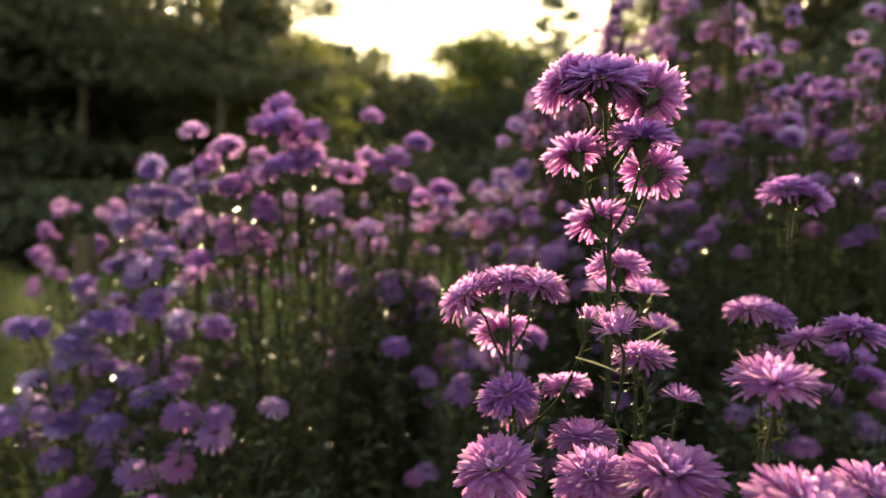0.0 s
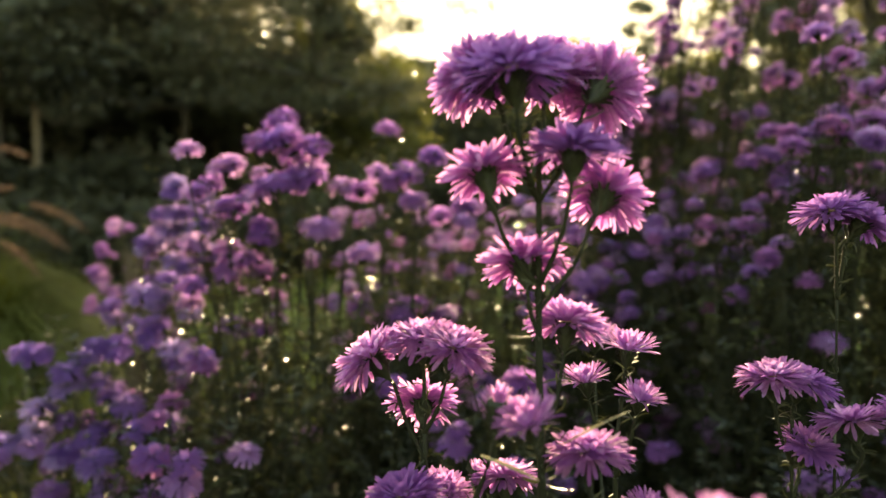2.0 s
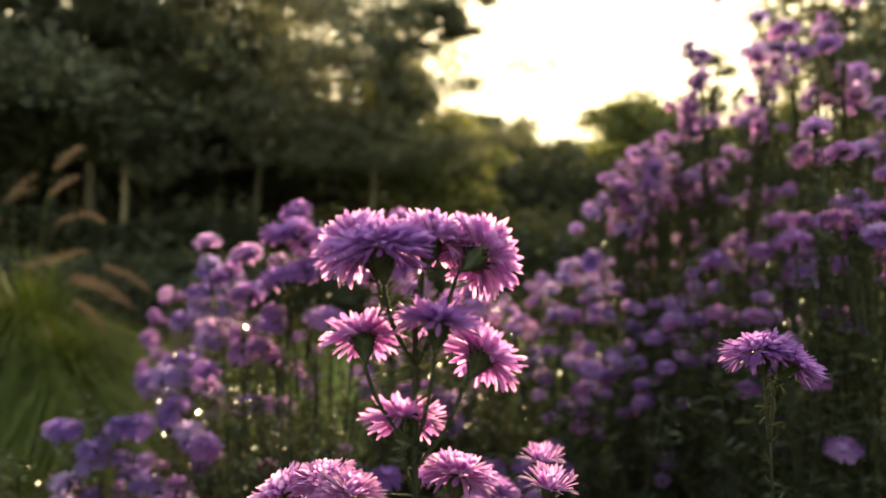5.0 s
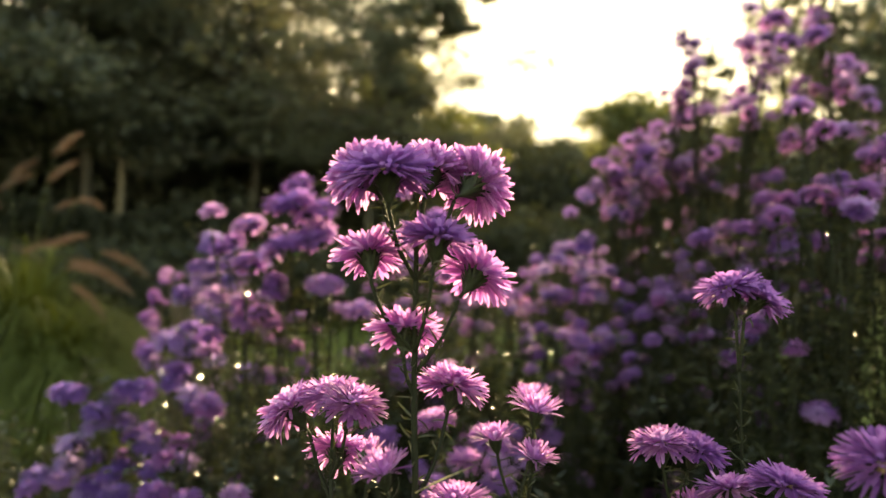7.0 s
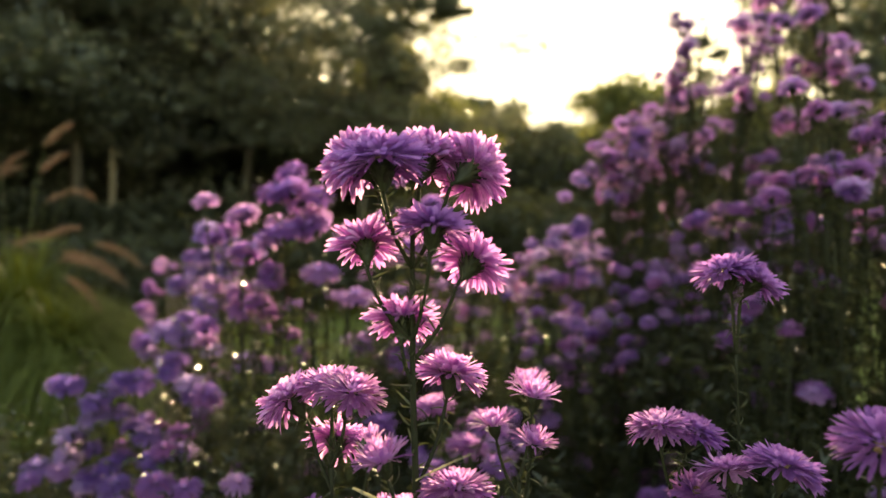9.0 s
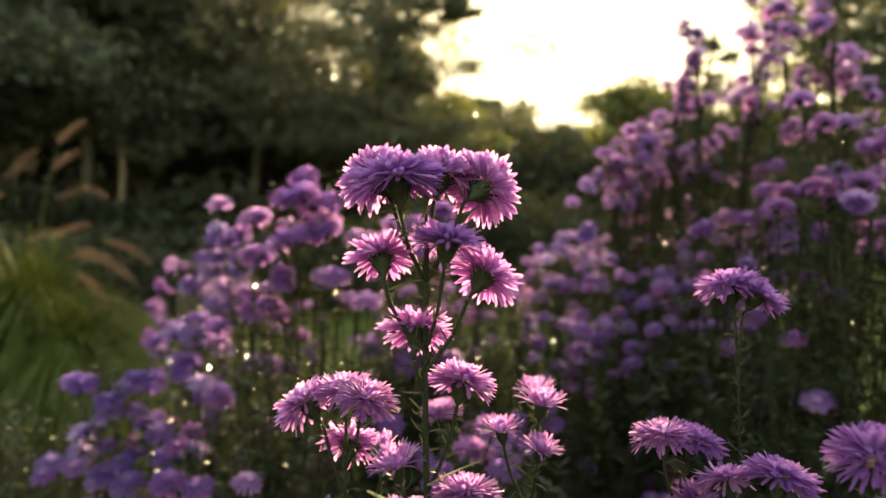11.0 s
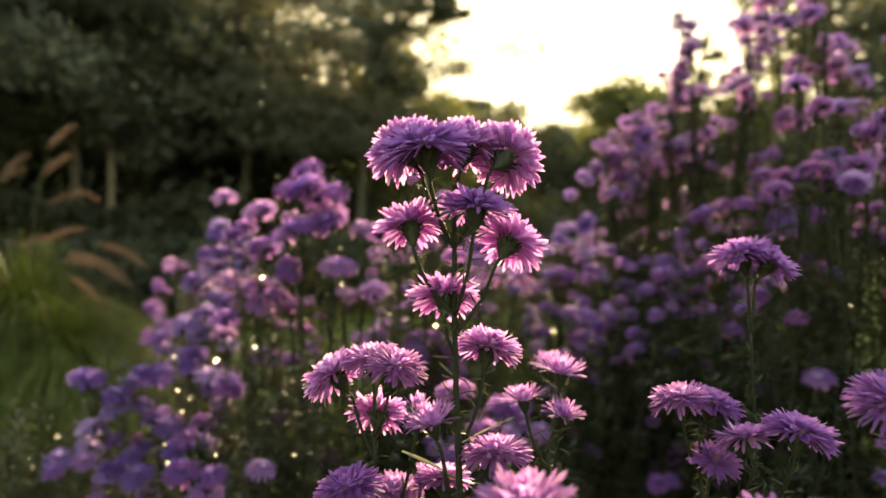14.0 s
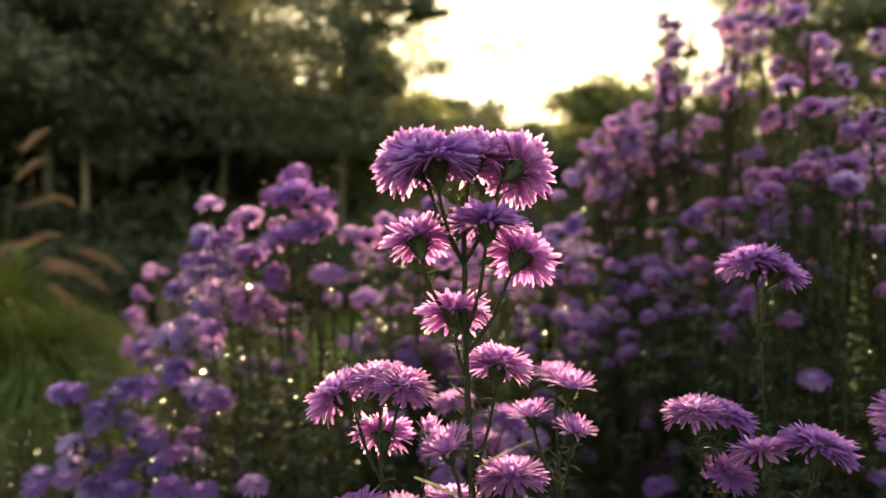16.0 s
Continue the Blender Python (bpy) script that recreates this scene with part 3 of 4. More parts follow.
# the belt across the view
for i, (az, d, h, c) in enumerate(((-13, 34, 6.9, 3.2), (-8.8, 38, 8.5, 2.8), (-5.6, 40, 7.3, 2.8), (-3.2, 44, 6.9, 2.8), (-20, 30, 6.2, 3.6), (-28, 28, 7.5, 4), (-37, 27, 7.5, 4), (-46, 26, 7.5, 4), (-0.6, 46, 8.2, 3.0), (1.6, 42, 7.4, 2.8))):
    tree(at(az, d), h, c, 120 + i, "dark leafy tree in the belt behind the lawn", leaves=6200, bare=0.06, clumps=46, size=0.26)
for i, (az, d, h, c) in enumerate(((3.4, 31, 7.1, 2.9), (5.2, 34, 6.6, 2.8), (1.2, 35, 5.6, 2.4), (6.8, 34, 6.2, 2.8), (11, 33, 6.2, 3.0), (16, 31, 6.0, 3.0), (22, 31, 6.4, 3.4), (29, 30, 6.4, 3.6), (37, 30, 6.8, 3.8))):
    tree(at(az, d), h, c, 140 + i, "rounded tree with thin sunlit foliage", TREE_LEAF_SUNLIT, leaves=6500, bare=0.06, clumps=44, size=0.2)
tree(at(8.6, 27), 8.3, 1.3, 150, "slender feathery tree rising over the belt", leaves=2600, bare=0.3, clumps=26, size=0.12)
tree(at(34, 17), 8.2, 2.9, 151, "open-crowned tree with sky between its leaves", leaves=6000, bare=0.2, clumps=40, size=0.13)
tree(at(25.5, 9), 6.6, 1.7, 155, "dense dark tree with gaps of sky in its crown", leaves=17000, bare=0.12, clumps=52, size=0.075, flat=0.6, girth=0.012)
tree(at(33, 10.5), 7.4, 2.1, 156, "dense dark tree with gaps of sky in its crown", leaves=17000, bare=0.12, clumps=52, size=0.085, flat=0.6, girth=0.012)
tree(at(29, 16), 8.4, 3.2, 152, "open-crowned tree with sky between its leaves", leaves=6000, bare=0.2, clumps=40, size=0.13)
tree(at(41, 18), 8.8, 3.4, 153, "open-crowned tree with sky between its leaves", leaves=5000, bare=0.2, clumps=40, size=0.15)
# low-branched trees that fill the gloom under the stand
for i, (az, d, h, c) in enumerate(((-18, 24, 5.2, 2.8), (-24, 19.5, 4.4, 2.4), (-31, 23, 5.2, 2.8), (-37, 19, 4.2, 2.2), (-46, 20, 4.6, 2.6), (-53, 19, 4.6, 2.6))):
    tree(at(az, d), h, c, 160 + i, "low-branched dark understory tree", leaves=5500, bare=0.05, clumps=30, size=0.14, girth=0.012)
# a pale bare trunk in the gloom under the stand
tree(at(-41.2, 17.2), 7.0, 1.6, 154, "tree with a pale bare trunk among dark shrubs", bark=BARK_PALE, leaves=4500, bare=0.22, clumps=26, size=0.12, girth=0.014)


# ---- shrubs that fill the dark foot of the stand ----
def shrub(place, r, h, seed, leaves=1500, size=0.14, label="shrub under the trees, leaves coloured dark for deep shade"):
    rng = np.random.default_rng(seed)
    thing = tagged(new("shrub"), label, "shrub", "shrubs", "thing")
    thing.location = place
    ends = []
    for i in range(12):
        s = Soup()
        a = i * 2.4
        end = np.array((math.cos(a) * r * rng.uniform(0.2, 0.8), math.sin(a) * r * rng.uniform(0.2, 0.8), h * rng.uniform(0.35, 0.85)))
        tube(s, bend([(0, 0, -0.05), end * (0.3, 0.3, 0.5), end], 3), 0.03, 0.008, 5)
        ends.append(end)
        part("branch", s.mesh("branch", [BARK]), thing)
    n = leaves // 12
    v = []
    for e in ends:
        p = e + rng.normal(0, 0.42, (n, 3)) * (r * 0.6, r * 0.6, h * 0.36)
        p[:, 2] = np.abs(p[:, 2])
        u = rng.normal(0, 1, (n, 3))
        u /= np.linalg.norm(u, axis=1)[:, None]
        w = np.cross(u, rng.normal(0, 1, (n, 3)))
        w /= np.linalg.norm(w, axis=1)[:, None]
        k = size * rng.uniform(0.6, 1.3, (n, 1))
        v.append(np.stack([p - u * k, p - w * k * 0.45, p + u * k, p + w * k * 0.45], 1))
    v = np.concatenate(v)
    c = Soup()
    c.add(v, [(4 * i, 4 * i + 1, 4 * i + 2, 4 * i + 3) for i in range(len(v))])
    part("foliage", c.mesh("foliage", [SHADED_SHRUB_LEAF], False), thing, kind="stuff")


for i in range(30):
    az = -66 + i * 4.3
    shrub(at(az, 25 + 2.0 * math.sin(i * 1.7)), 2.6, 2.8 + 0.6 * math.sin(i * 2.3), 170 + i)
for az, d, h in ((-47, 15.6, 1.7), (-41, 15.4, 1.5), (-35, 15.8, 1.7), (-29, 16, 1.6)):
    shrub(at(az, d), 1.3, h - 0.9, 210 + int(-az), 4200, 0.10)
# low shrubs added for the lawn's dark shaded band, taller towards the middle
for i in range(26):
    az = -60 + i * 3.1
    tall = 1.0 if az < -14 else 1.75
    shrub(at(az, (7.0, 8.6)[i % 2]), 0.75, tall * (0.62 + 0.10 * math.sin(i * 2.1)), 240 + i, 2300, 0.056, "low shrub added for the shaded band of lawn, coloured dark")


# ---- dug bed under the asters ----
def flower_bed():
    bm = bmesh.new()
    n = 40
    rim = []
    for i in range(n):
        a = 2 * math.pi * i / n
        r = 1 + 0.08 * noise.noise((math.cos(a) * 2, math.sin(a) * 2, 3))
        rim.append((0.1 + 1.35 * r * math.cos(a), 0.95 + 1.25 * r * math.sin(a)))
    rings = [(1.0, -0.03), (0.97, 0.035), (0.85, 0.05), (0.6, 0.055), (0.3, 0.06)]
    rows = [[bm.verts.new((0.1 + (x - 0.1) * k, 0.95 + (y - 0.95) * k, z + 0.012 * noise.noise((x * k * 9, y * k * 9, 0)))) for x, y in rim] for k, z in rings]
    for a, b in zip(rows, rows[1:]):
        for i in range(n):
            bm.faces.new((a[i], a[(i + 1) % n], b[(i + 1) % n], b[i]))
    bm.faces.new(rows[-1])
    me = bpy.data.meshes.new("flower_bed")
    bm.to_mesh(me)
    me.materials.append(SOIL)
    tagged(new("flower_bed", me), "dark dug soil bed under the asters", "flower bed", kind="structure")


flower_bed()


# ---- a small white board far off on the lawn ----
def white_board(place):
    thing = tagged(new("sign_board"), "small plain white board on two legs at the far lawn edge", "sign")
    thing.location = place
    for name, size, off in (("panel", (0.60, 0.03, 0.40), (0, 0, 0.72)), ("leg", (0.05, 0.05, 0.75), (-0.22, 0.035, 0.36)), ("leg", (0.05, 0.05, 0.75), (0.22, 0.035, 0.36))):
        bm = bmesh.new()
        bmesh.ops.create_cube(bm, size=1)
        bmesh.ops.scale(bm, vec=size, verts=bm.verts)
        bmesh.ops.translate(bm, vec=off, verts=bm.verts)
        bmesh.ops.bevel(bm, geom=list(bm.edges), offset=0.006, segments=2, affect="EDGES")
        me = bpy.data.meshes.new(name)
        bm.to_mesh(me)
        me.materials.append(PAINT)
        part(name, me, thing)


white_board(at(-32.4, 23.5))


# ---- woods closing the distance ----
def far_wood():
    rng = np.random.default_rng(300)
    n = 24000
    az = np.radians(rng.uniform(-75, 75, n))
    d = rng.uniform(56, 68, n)
    top = 5.2 + 1.6 * np.sin(az * 17) + 0.9 * np.sin(az * 41 + 1)
    p = np.stack([d * np.sin(az), d * np.cos(az), 1.9 + top * rng.uniform(0, 1, n) ** 0.8], 1)
    u = rng.normal(0, 1, (n, 3))
    u /= np.linalg.norm(u, axis=1)[:, None]
    w = np.cross(u, rng.normal(0, 1, (n, 3)))
    w /= np.linalg.norm(w, axis=1)[:, None]
    k = rng.uniform(0.35, 0.75, (n, 1))
    s = Soup()
    s.add(np.stack([p - u * k, p - w * k * 0.5, p + u * k, p + w * k * 0.5], 1), [(4 * i, 4 * i + 1, 4 * i + 2, 4 * i + 3) for i in range(n)])
    tagged(new("far_wood", s.mesh("far_wood", [TREE_LEAF], False)), "distant dark wood behind the park trees", "woods", kind="stuff")


far_wood()

# ---- the near aster plants, bloom by bloom ----
def aster_plant(label, foot, spine, blooms, seed, leaf_rows=54, single=2, thick=0.0026):
    """A tall aster: an upright stem through spine, and side stems that carry the blooms.
    blooms: place, opening direction, radius, kind. The first few (single) have loose outer petals."""
    rng = np.random.default_rng(seed)
    thing = tagged(new("aster_plant"), label, "flowering plant", "aster plants", "thing")
    thing.location = foot
    base = np.array(foot, float)
    line = bend([base] + [np.array(p, float) for p in spine], 10)
    s = Soup()
    tube(s, line - base, thick, 0.42 * thick, 8, 0, 0.08, rng)
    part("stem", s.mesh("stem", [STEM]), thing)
    for n, (place, axis, radius, kind) in enumerate(blooms):
        place = np.array(place, float)
        axis = np.array(axis, float) / np.linalg.norm(axis)
        neck = place - axis * radius * 0.60
        # the side stem leaves the main one below the bloom
        drop = rng.uniform(0.012, 0.022) + 1.2 * np.linalg.norm((neck - line[np.argmin(np.linalg.norm(line - neck, axis=1))])[:2])
        k = np.argmin(np.abs(line[:, 2] - (neck[2] - drop)) + 0.3 * np.linalg.norm(line - neck, axis=1))
        start = line[k]
        gap = np.linalg.norm(neck - start)
        mid = start + (neck - start) * 0.55 + (neck - start) * np.array((0.12, 0.12, 0)) - axis * gap * 0.10 + np.array((0, 0, 0.0))
        twig = bend([start, mid, neck - axis * gap * 0.12, neck], 6)
        s = Soup()
        tube(s, twig - base, 0.0011, 0.0008, 6, 0, 0.1, rng)
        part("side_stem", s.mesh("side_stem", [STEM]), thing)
        mesh = INNER[kind] if n < single else NEAR[kind][rng.integers(2)]
        head = part("flower_head", mesh, thing, Matrix.Translation(-base) @ aim(place, axis, radius, rng.uniform(0, 6.28)))
        if n < single:
            outer_petals(head, kind, rng)
        part("calyx", CALYXES[rng.integers(2)], head, Matrix.Diagonal((1.55, 1.55, 1.9, 1)) if kind == "bud" else None)
        if kind not in ("young", "bud"):
            part("disc", DISC_MESH, head)
        # small leaves up the side stem
        for q in twig[2:-1]:
            a = rng.uniform(0, 6.28)
            way = (math.cos(a), math.sin(a), rng.uniform(0.1, 0.9))
            part("leaf", LEAVES[rng.integers(4)], thing, aim(q - base, way, rng.uniform(0.005, 0.010), rng.uniform(0, 6.28)))
    for i in range(leaf_rows):
        q = line[int(len(line) * (0.55 + 0.44 * i / leaf_rows))]
        a = i * 2.4 + rng.normal(0, 0.3)
        way = (math.cos(a), math.sin(a), rng.uniform(-0.1, 0.8))
        part("leaf", LEAVES[rng.integers(4)], thing, aim(q - base, way, rng.uniform(0.6, 1.3) * (0.012 - 0.006 * i / leaf_rows), rng.uniform(0, 6.28)))
    return thing


aster_plant("tall pink-violet aster with a crown of blooms on one upright stem", (0.125, 0.375, 0.0),
            [(0.122, 0.37, 0.5), (0.121, 0.366, 0.85), (0.119, 0.364, 0.98), (0.119, 0.366, 1.065)], [
    ((0.094, 0.364, 1.083), (-0.62, 0.35, 0.80), 0.0205, "full"),
    ((0.109, 0.352, 1.0812), (-0.12, 0.10, 1.0), 0.0225, "dome"),
    ((0.123, 0.377, 1.085), (0.15, 0.40, 0.92), 0.0205, "full"),
    ((0.143, 0.380, 1.079), (0.36, 0.78, 0.50), 0.0205, "full"),
    ((0.132, 0.355, 1.052), (0.10, 0.18, 1.0), 0.0190, "violet"),
    ((0.098, 0.360, 1.045), (-0.25, 0.42, 0.88), 0.0182, "open"),
    ((0.145, 0.376, 1.036), (0.35, 0.62, 0.68), 0.0190, "open"),
    ((0.113, 0.368, 1.009), (-0.12, 0.48, 0.85), 0.0190, "open"),
    ((0.131, 0.390, 0.980), (0.12, 0.35, 0.92), 0.0190, "full"),
    ((0.1155, 0.331, 0.956), (-0.25, -0.10, 0.9), 0.0135, "young"),
], 3, single=4)
aster_plant("pink-violet aster with low clustered blooms beside the tall stem", (0.075, 0.39, 0.0),
            [(0.073, 0.39, 0.5), (0.070, 0.388, 0.80), (0.068, 0.387, 0.93)], [
    ((0.042, 0.395, 0.962), (-0.66, 0.12, 0.78), 0.0205, "full"),
    ((0.083, 0.378, 0.971), (0.28, -0.10, 1.0), 0.0180, "full"),
    ((0.066, 0.390, 0.972), (-0.10, 0.05, 1.0), 0.0180, "full"),
    ((0.064, 0.405, 0.938), (-0.05, 0.62, 0.65), 0.0185, "open"),
    ((0.064, 0.360, 0.912), (-0.25, 0.0, 1.0), 0.0190, "dome"),
    ((0.072, 0.410, 0.889), (0.20, -0.30, 0.9), 0.0180, "full"),
    ((0.104, 0.348, 0.958), (0.12, -0.05, 1.0), 0.0115, "bud"),
    ((0.090, 0.403, 0.907), (0.05, 0.05, 1.0), 0.0080, "bud"),
], 5, single=4)
aster_plant("young aster with small half-open pink blooms", (0.160, 0.435, 0.0),
            [(0.160, 0.436, 0.5), (0.159, 0.438, 0.80), (0.158, 0.440, 0.91)], [
    ((0.166, 0.452, 0.956), (0.15, 0.10, 0.95), 0.0165, "young"),
    ((0.143, 0.445, 0.940), (-0.20, 0.10, 0.95), 0.0145, "young"),
    ((0.168, 0.426, 0.937), (0.20, -0.05, 0.95), 0.0130, "young"),
    ((0.155, 0.525, 0.946), (0.0, 0.05, 0.95), 0.0165, "young"),
    ((0.139, 0.365, 0.933), (-0.05, 0.15, 0.95), 0.0180, "full"),
    ((0.163, 0.370, 0.908), (0.20, 0.05, 0.9), 0.0120, "young"),
    ((0.103, 0.400, 0.905), (-0.10, 0.35, 0.9), 0.0170, "full"),
], 7, single=0)
aster_plant("broad pink-violet aster blooms on a leafy stem", (0.170, 0.29, 0.0),
            [(0.168, 0.285, 0.5), (0.165, 0.28, 0.80), (0.163, 0.274, 0.92)], [
    ((0.163, 0.270, 0.948), (-0.05, -0.05, 1.0), 0.0188, "brush"),
    ((0.127, 0.280, 0.904), (0.05, -0.05, 0.98), 0.0235, "full"),
    ((0.159, 0.235, 0.912), (0.10, -0.10, 0.98), 0.0230, "full"),
    ((0.098, 0.300, 0.893), (-0.15, -0.25, 0.95), 0.0200, "full"),
    ((0.055, 0.320, 0.888), (-0.25, -0.30, 0.9), 0.0220, "full"),
    ((0.105, 0.355, 0.890), (0.0, 0.10, 1.0), 0.0200, "full"),
], 9)
aster_plant("violet aster with flat open blooms and narrow leaves", (0.250, 0.44, 0.0),
            [(0.250, 0.44, 0.5), (0.246, 0.441, 0.80), (0.243, 0.441, 0.925)], [
    ((0.233, 0.439, 0.946), (-0.08, 0.10, 1.0), 0.0180, "full"),
    ((0.252, 0.452, 0.941), (0.35, 0.10, 0.95), 0.0180, "dome"),
    ((0.265, 0.430, 0.929), (-0.15, 0.30, 0.9), 0.0175, "open"),
    ((0.286, 0.411, 0.938), (0.30, 0.22, 0.92), 0.0190, "dome"),
    ((0.251, 0.440, 0.912), (0.20, -0.30, 0.9), 0.0150, "violet"),
], 13, single=3, thick=0.0019)
aster_plant("upright violet aster with one dense domed bloom", (0.305, 0.35, 0.0),
            [(0.305, 0.35, 0.5), (0.303, 0.351, 0.80), (0.302, 0.351, 0.93)], [
    ((0.304, 0.355, 0.965), (0.05, -0.02, 1.0), 0.0185, "pompom"),
    ((0.246, 0.291, 0.938), (-0.05, -0.05, 1.0), 0.0195, "violet"),
    ((0.201, 0.262, 0.905), (0.20, -0.20, 0.9), 0.0180, "full"),
], 15, thick=0.0019)
aster_plant("magenta aster with three blooms behind the tall stem", (0.08, 0.64, 0.0),
            [(0.08, 0.64, 0.45), (0.08, 0.638, 0.72), (0.079, 0.636, 0.84)], [
    ((0.062, 0.614, 0.902), (-0.20, 0.0, 1.0), 0.0200, "full"),
    ((0.082, 0.665, 0.852), (0.10, 0.10, 1.0), 0.0220, "full"),
    ((0.108, 0.630, 0.885), (0.35, 0.1, 0.95), 0.0200, "dome"),
], 23, 30, thick=0.0018)
aster_plant("violet aster with two blooms set back in the shade", (0.435, 0.65, 0.0),
            [(0.434, 0.65, 0.45), (0.432, 0.648, 0.72), (0.431, 0.645, 0.82)], [
    ((0.432, 0.642, 0.864), (0.10, 0.0, 1.0), 0.0225, "violet"),
    ((0.462, 0.650, 0.838), (0.45, 0.1, 0.9), 0.0200, "dome"),
], 19, 30, thick=0.0018)
aster_plant("lone violet aster bloom on a tall bare-topped stem", (0.290, 0.49, 0.0),
            [(0.288, 0.488, 0.5), (0.283, 0.484, 0.85), (0.279, 0.480, 0.98)], [
    ((0.274, 0.478, 1.027), (-0.15, 0.05, 1.0), 0.0205, "dome"),
    ((0.289, 0.478, 1.022), (0.55, 0.10, 0.8), 0.0180, "violet"),
], 17, 60, thick=0.0016)


def dry_leaf(start, end, seed, width=0.0040):
    """A bleached narrow leaf caught on the stems."""
    rng = np.random.default_rng(seed)
    start, end = np.array(start), np.array(end)
    s = Soup()
    d = end - start
    strap(s, (0, 0, 0), d / np.linalg.norm(d), (0, -0.5, 0.85), np.linalg.norm(d), width, 0.15, 8, rng, 0.25, 0, 0.3, 0.5)
    ob = tagged(new("dry_leaf", s.mesh("dry_leaf", [LEAF_DRY])), "pale dry narrow leaf caught on an aster stem", "leaf", "dry leaves", "thing")
    ob.location = start


dry_leaf((0.0975, 0.3435, 0.9385), (0.1209, 0.3391, 0.9327), 1, 0.0024)
dry_leaf((0.1275, 0.3390, 0.9460), (0.1507, 0.3433, 0.9592), 2, 0.0015)
dry_leaf((0.1285, 0.3680, 0.9245), (0.1305, 0.3660, 0.9310), 3, 0.0045)

# ---- the aster bushes behind ----
def leafy(soup, line, count, stray, rng):
    """Narrow leaves along a stem."""
    q = line[rng.integers(len(line) // 3, len(line), count)] + rng.normal(0, stray, (count, 3))
    a = rng.uniform(0, 6.28, count)
    way = np.stack([np.cos(a), np.sin(a), rng.uniform(-0.2, 1.0, count)], 1)
    length, width, droop = rng.uniform(0.010, 0.026, count), rng.uniform(0.0020, 0.0042, count), rng.uniform(0, 0.4, count)
    lances(soup, q, way, length, width, droop, rng, 0.85)


def aster_bush(label, foot, tips, seed, radius=0.0205, leaves=90, spread=0.022, filler=24, tone="mixed", most=4):
    """A many-stemmed aster: each tip (x, y, z, blooms) ends one stem in a small cluster."""
    rng = np.random.default_rng(seed)
    thing = tagged(new("aster_bush"), label, "flowering bush", "aster bushes", "thing")
    thing.location = foot
    base = np.array(foot, float)
    green = Soup()
    leaves = int(leaves * 0.66)
    for x, y, z, count in tips:
        count = min(count - (count > 2), most)
        tip = np.array((x, y, z)) - base
        root = np.array((rng.normal(0, 0.03), rng.normal(0, 0.03), 0))
        mid = root + (tip - root) * np.array((0.45, 0.45, 0.55)) + rng.normal(0, 0.012, 3)
        line = bend([root, mid, tip - np.array((0, 0, 0.03))], 6)
        s = Soup()
        tube(s, line, 0.0024, 0.0011, 3)
        for j in range(int(count)):
            a = rng.uniform(0, 6.28)
            d = 0 if count == 1 else spread * math.sqrt(rng.uniform(0.25, 1)) * (0.8 + 0.2 * count ** 0.5)
            at = tip + np.array((math.cos(a) * d, math.sin(a) * d, rng.uniform(-0.010, 0.018) - 0.15 * d))
            axis = np.array((math.cos(a) * d * 10, math.sin(a) * d * 10, 1.0)) + rng.normal(0, 0.15, 3)
            axis /= np.linalg.norm(axis)
            size = radius * rng.uniform(0.78, 1.18)
            tube(s, bend([line[-3], (line[-1] + at) / 2 - (0, 0, 0.008), at - axis * size * 0.5], 2), 0.0010, 0.0007, 3)
            part("flower_head", BUSH_BLOOMS[tone, 2 if base[1] < 1.15 else 1][rng.integers(5)], thing, aim(at, axis, size, rng.uniform(0, 6.28)))
        # short bare side shoots with buds of leaves
        for j in range(5):
            q = line[rng.integers(len(line) // 2, len(line))]
            a = rng.uniform(0, 6.28)
            tw = bend([q, q + (math.cos(a) * 0.02, math.sin(a) * 0.02, 0.025), q + (math.cos(a) * 0.03, math.sin(a) * 0.03, 0.06)], 2)
            tube(s, tw, 0.0009, 0.0005, 3)
            for w in tw[1:]:
                for _ in range(3):
                    b = rng.uniform(0, 6.28)
                    lance(green, w, (math.cos(b), math.sin(b), rng.uniform(0, 0.8)), rng.uniform(0.008, 0.02), 0.0035, 0.2, rng)
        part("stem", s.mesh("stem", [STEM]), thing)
        leafy(green, line, leaves, 0.006, rng)
    # leafy branching shoots without flowers fill the inside
    ends = np.array([t[:3] for t in tips]) - base
    for j in range(filler):
        a, b = ends[rng.integers(len(ends))], ends[rng.integers(len(ends))]
        end = a + (b - a) * rng.uniform(0, 0.6) + rng.normal(0, 0.025, 3)
        end[2] *= rng.uniform(0.62, 0.97)
        root = np.array((rng.normal(0, 0.05), rng.normal(0, 0.05), 0))
        line = bend([root, root + (end - root) * np.array((0.55, 0.55, 0.5)) + rng.normal(0, 0.025, 3), end], 6)
        s = Soup()
        tube(s, line, 0.0022, 0.0008, 3)
        for k in range(8):
            q = line[rng.integers(4, len(line))]
            w, ln = rng.uniform(0, 6.28), rng.uniform(0.03, 0.10)
            shoot = q + np.array([(0, 0, 0), (math.cos(w) * 0.42, math.sin(w) * 0.42, 0.5), (math.cos(w) * 0.6, math.sin(w) * 0.6, 1.0)]) * ln
            tube(s, shoot, 0.0010, 0.0004, 3)
            leafy(green, shoot, 14, 0.004, rng)
        part("stem", s.mesh("stem", [STEM]), thing)
        leafy(green, line[4:], leaves, 0.008, rng)
    part("leaves", green.mesh("leaves", [LEAF], False), thing, label="narrow dark green leaves", kind="stuff")
    return thing


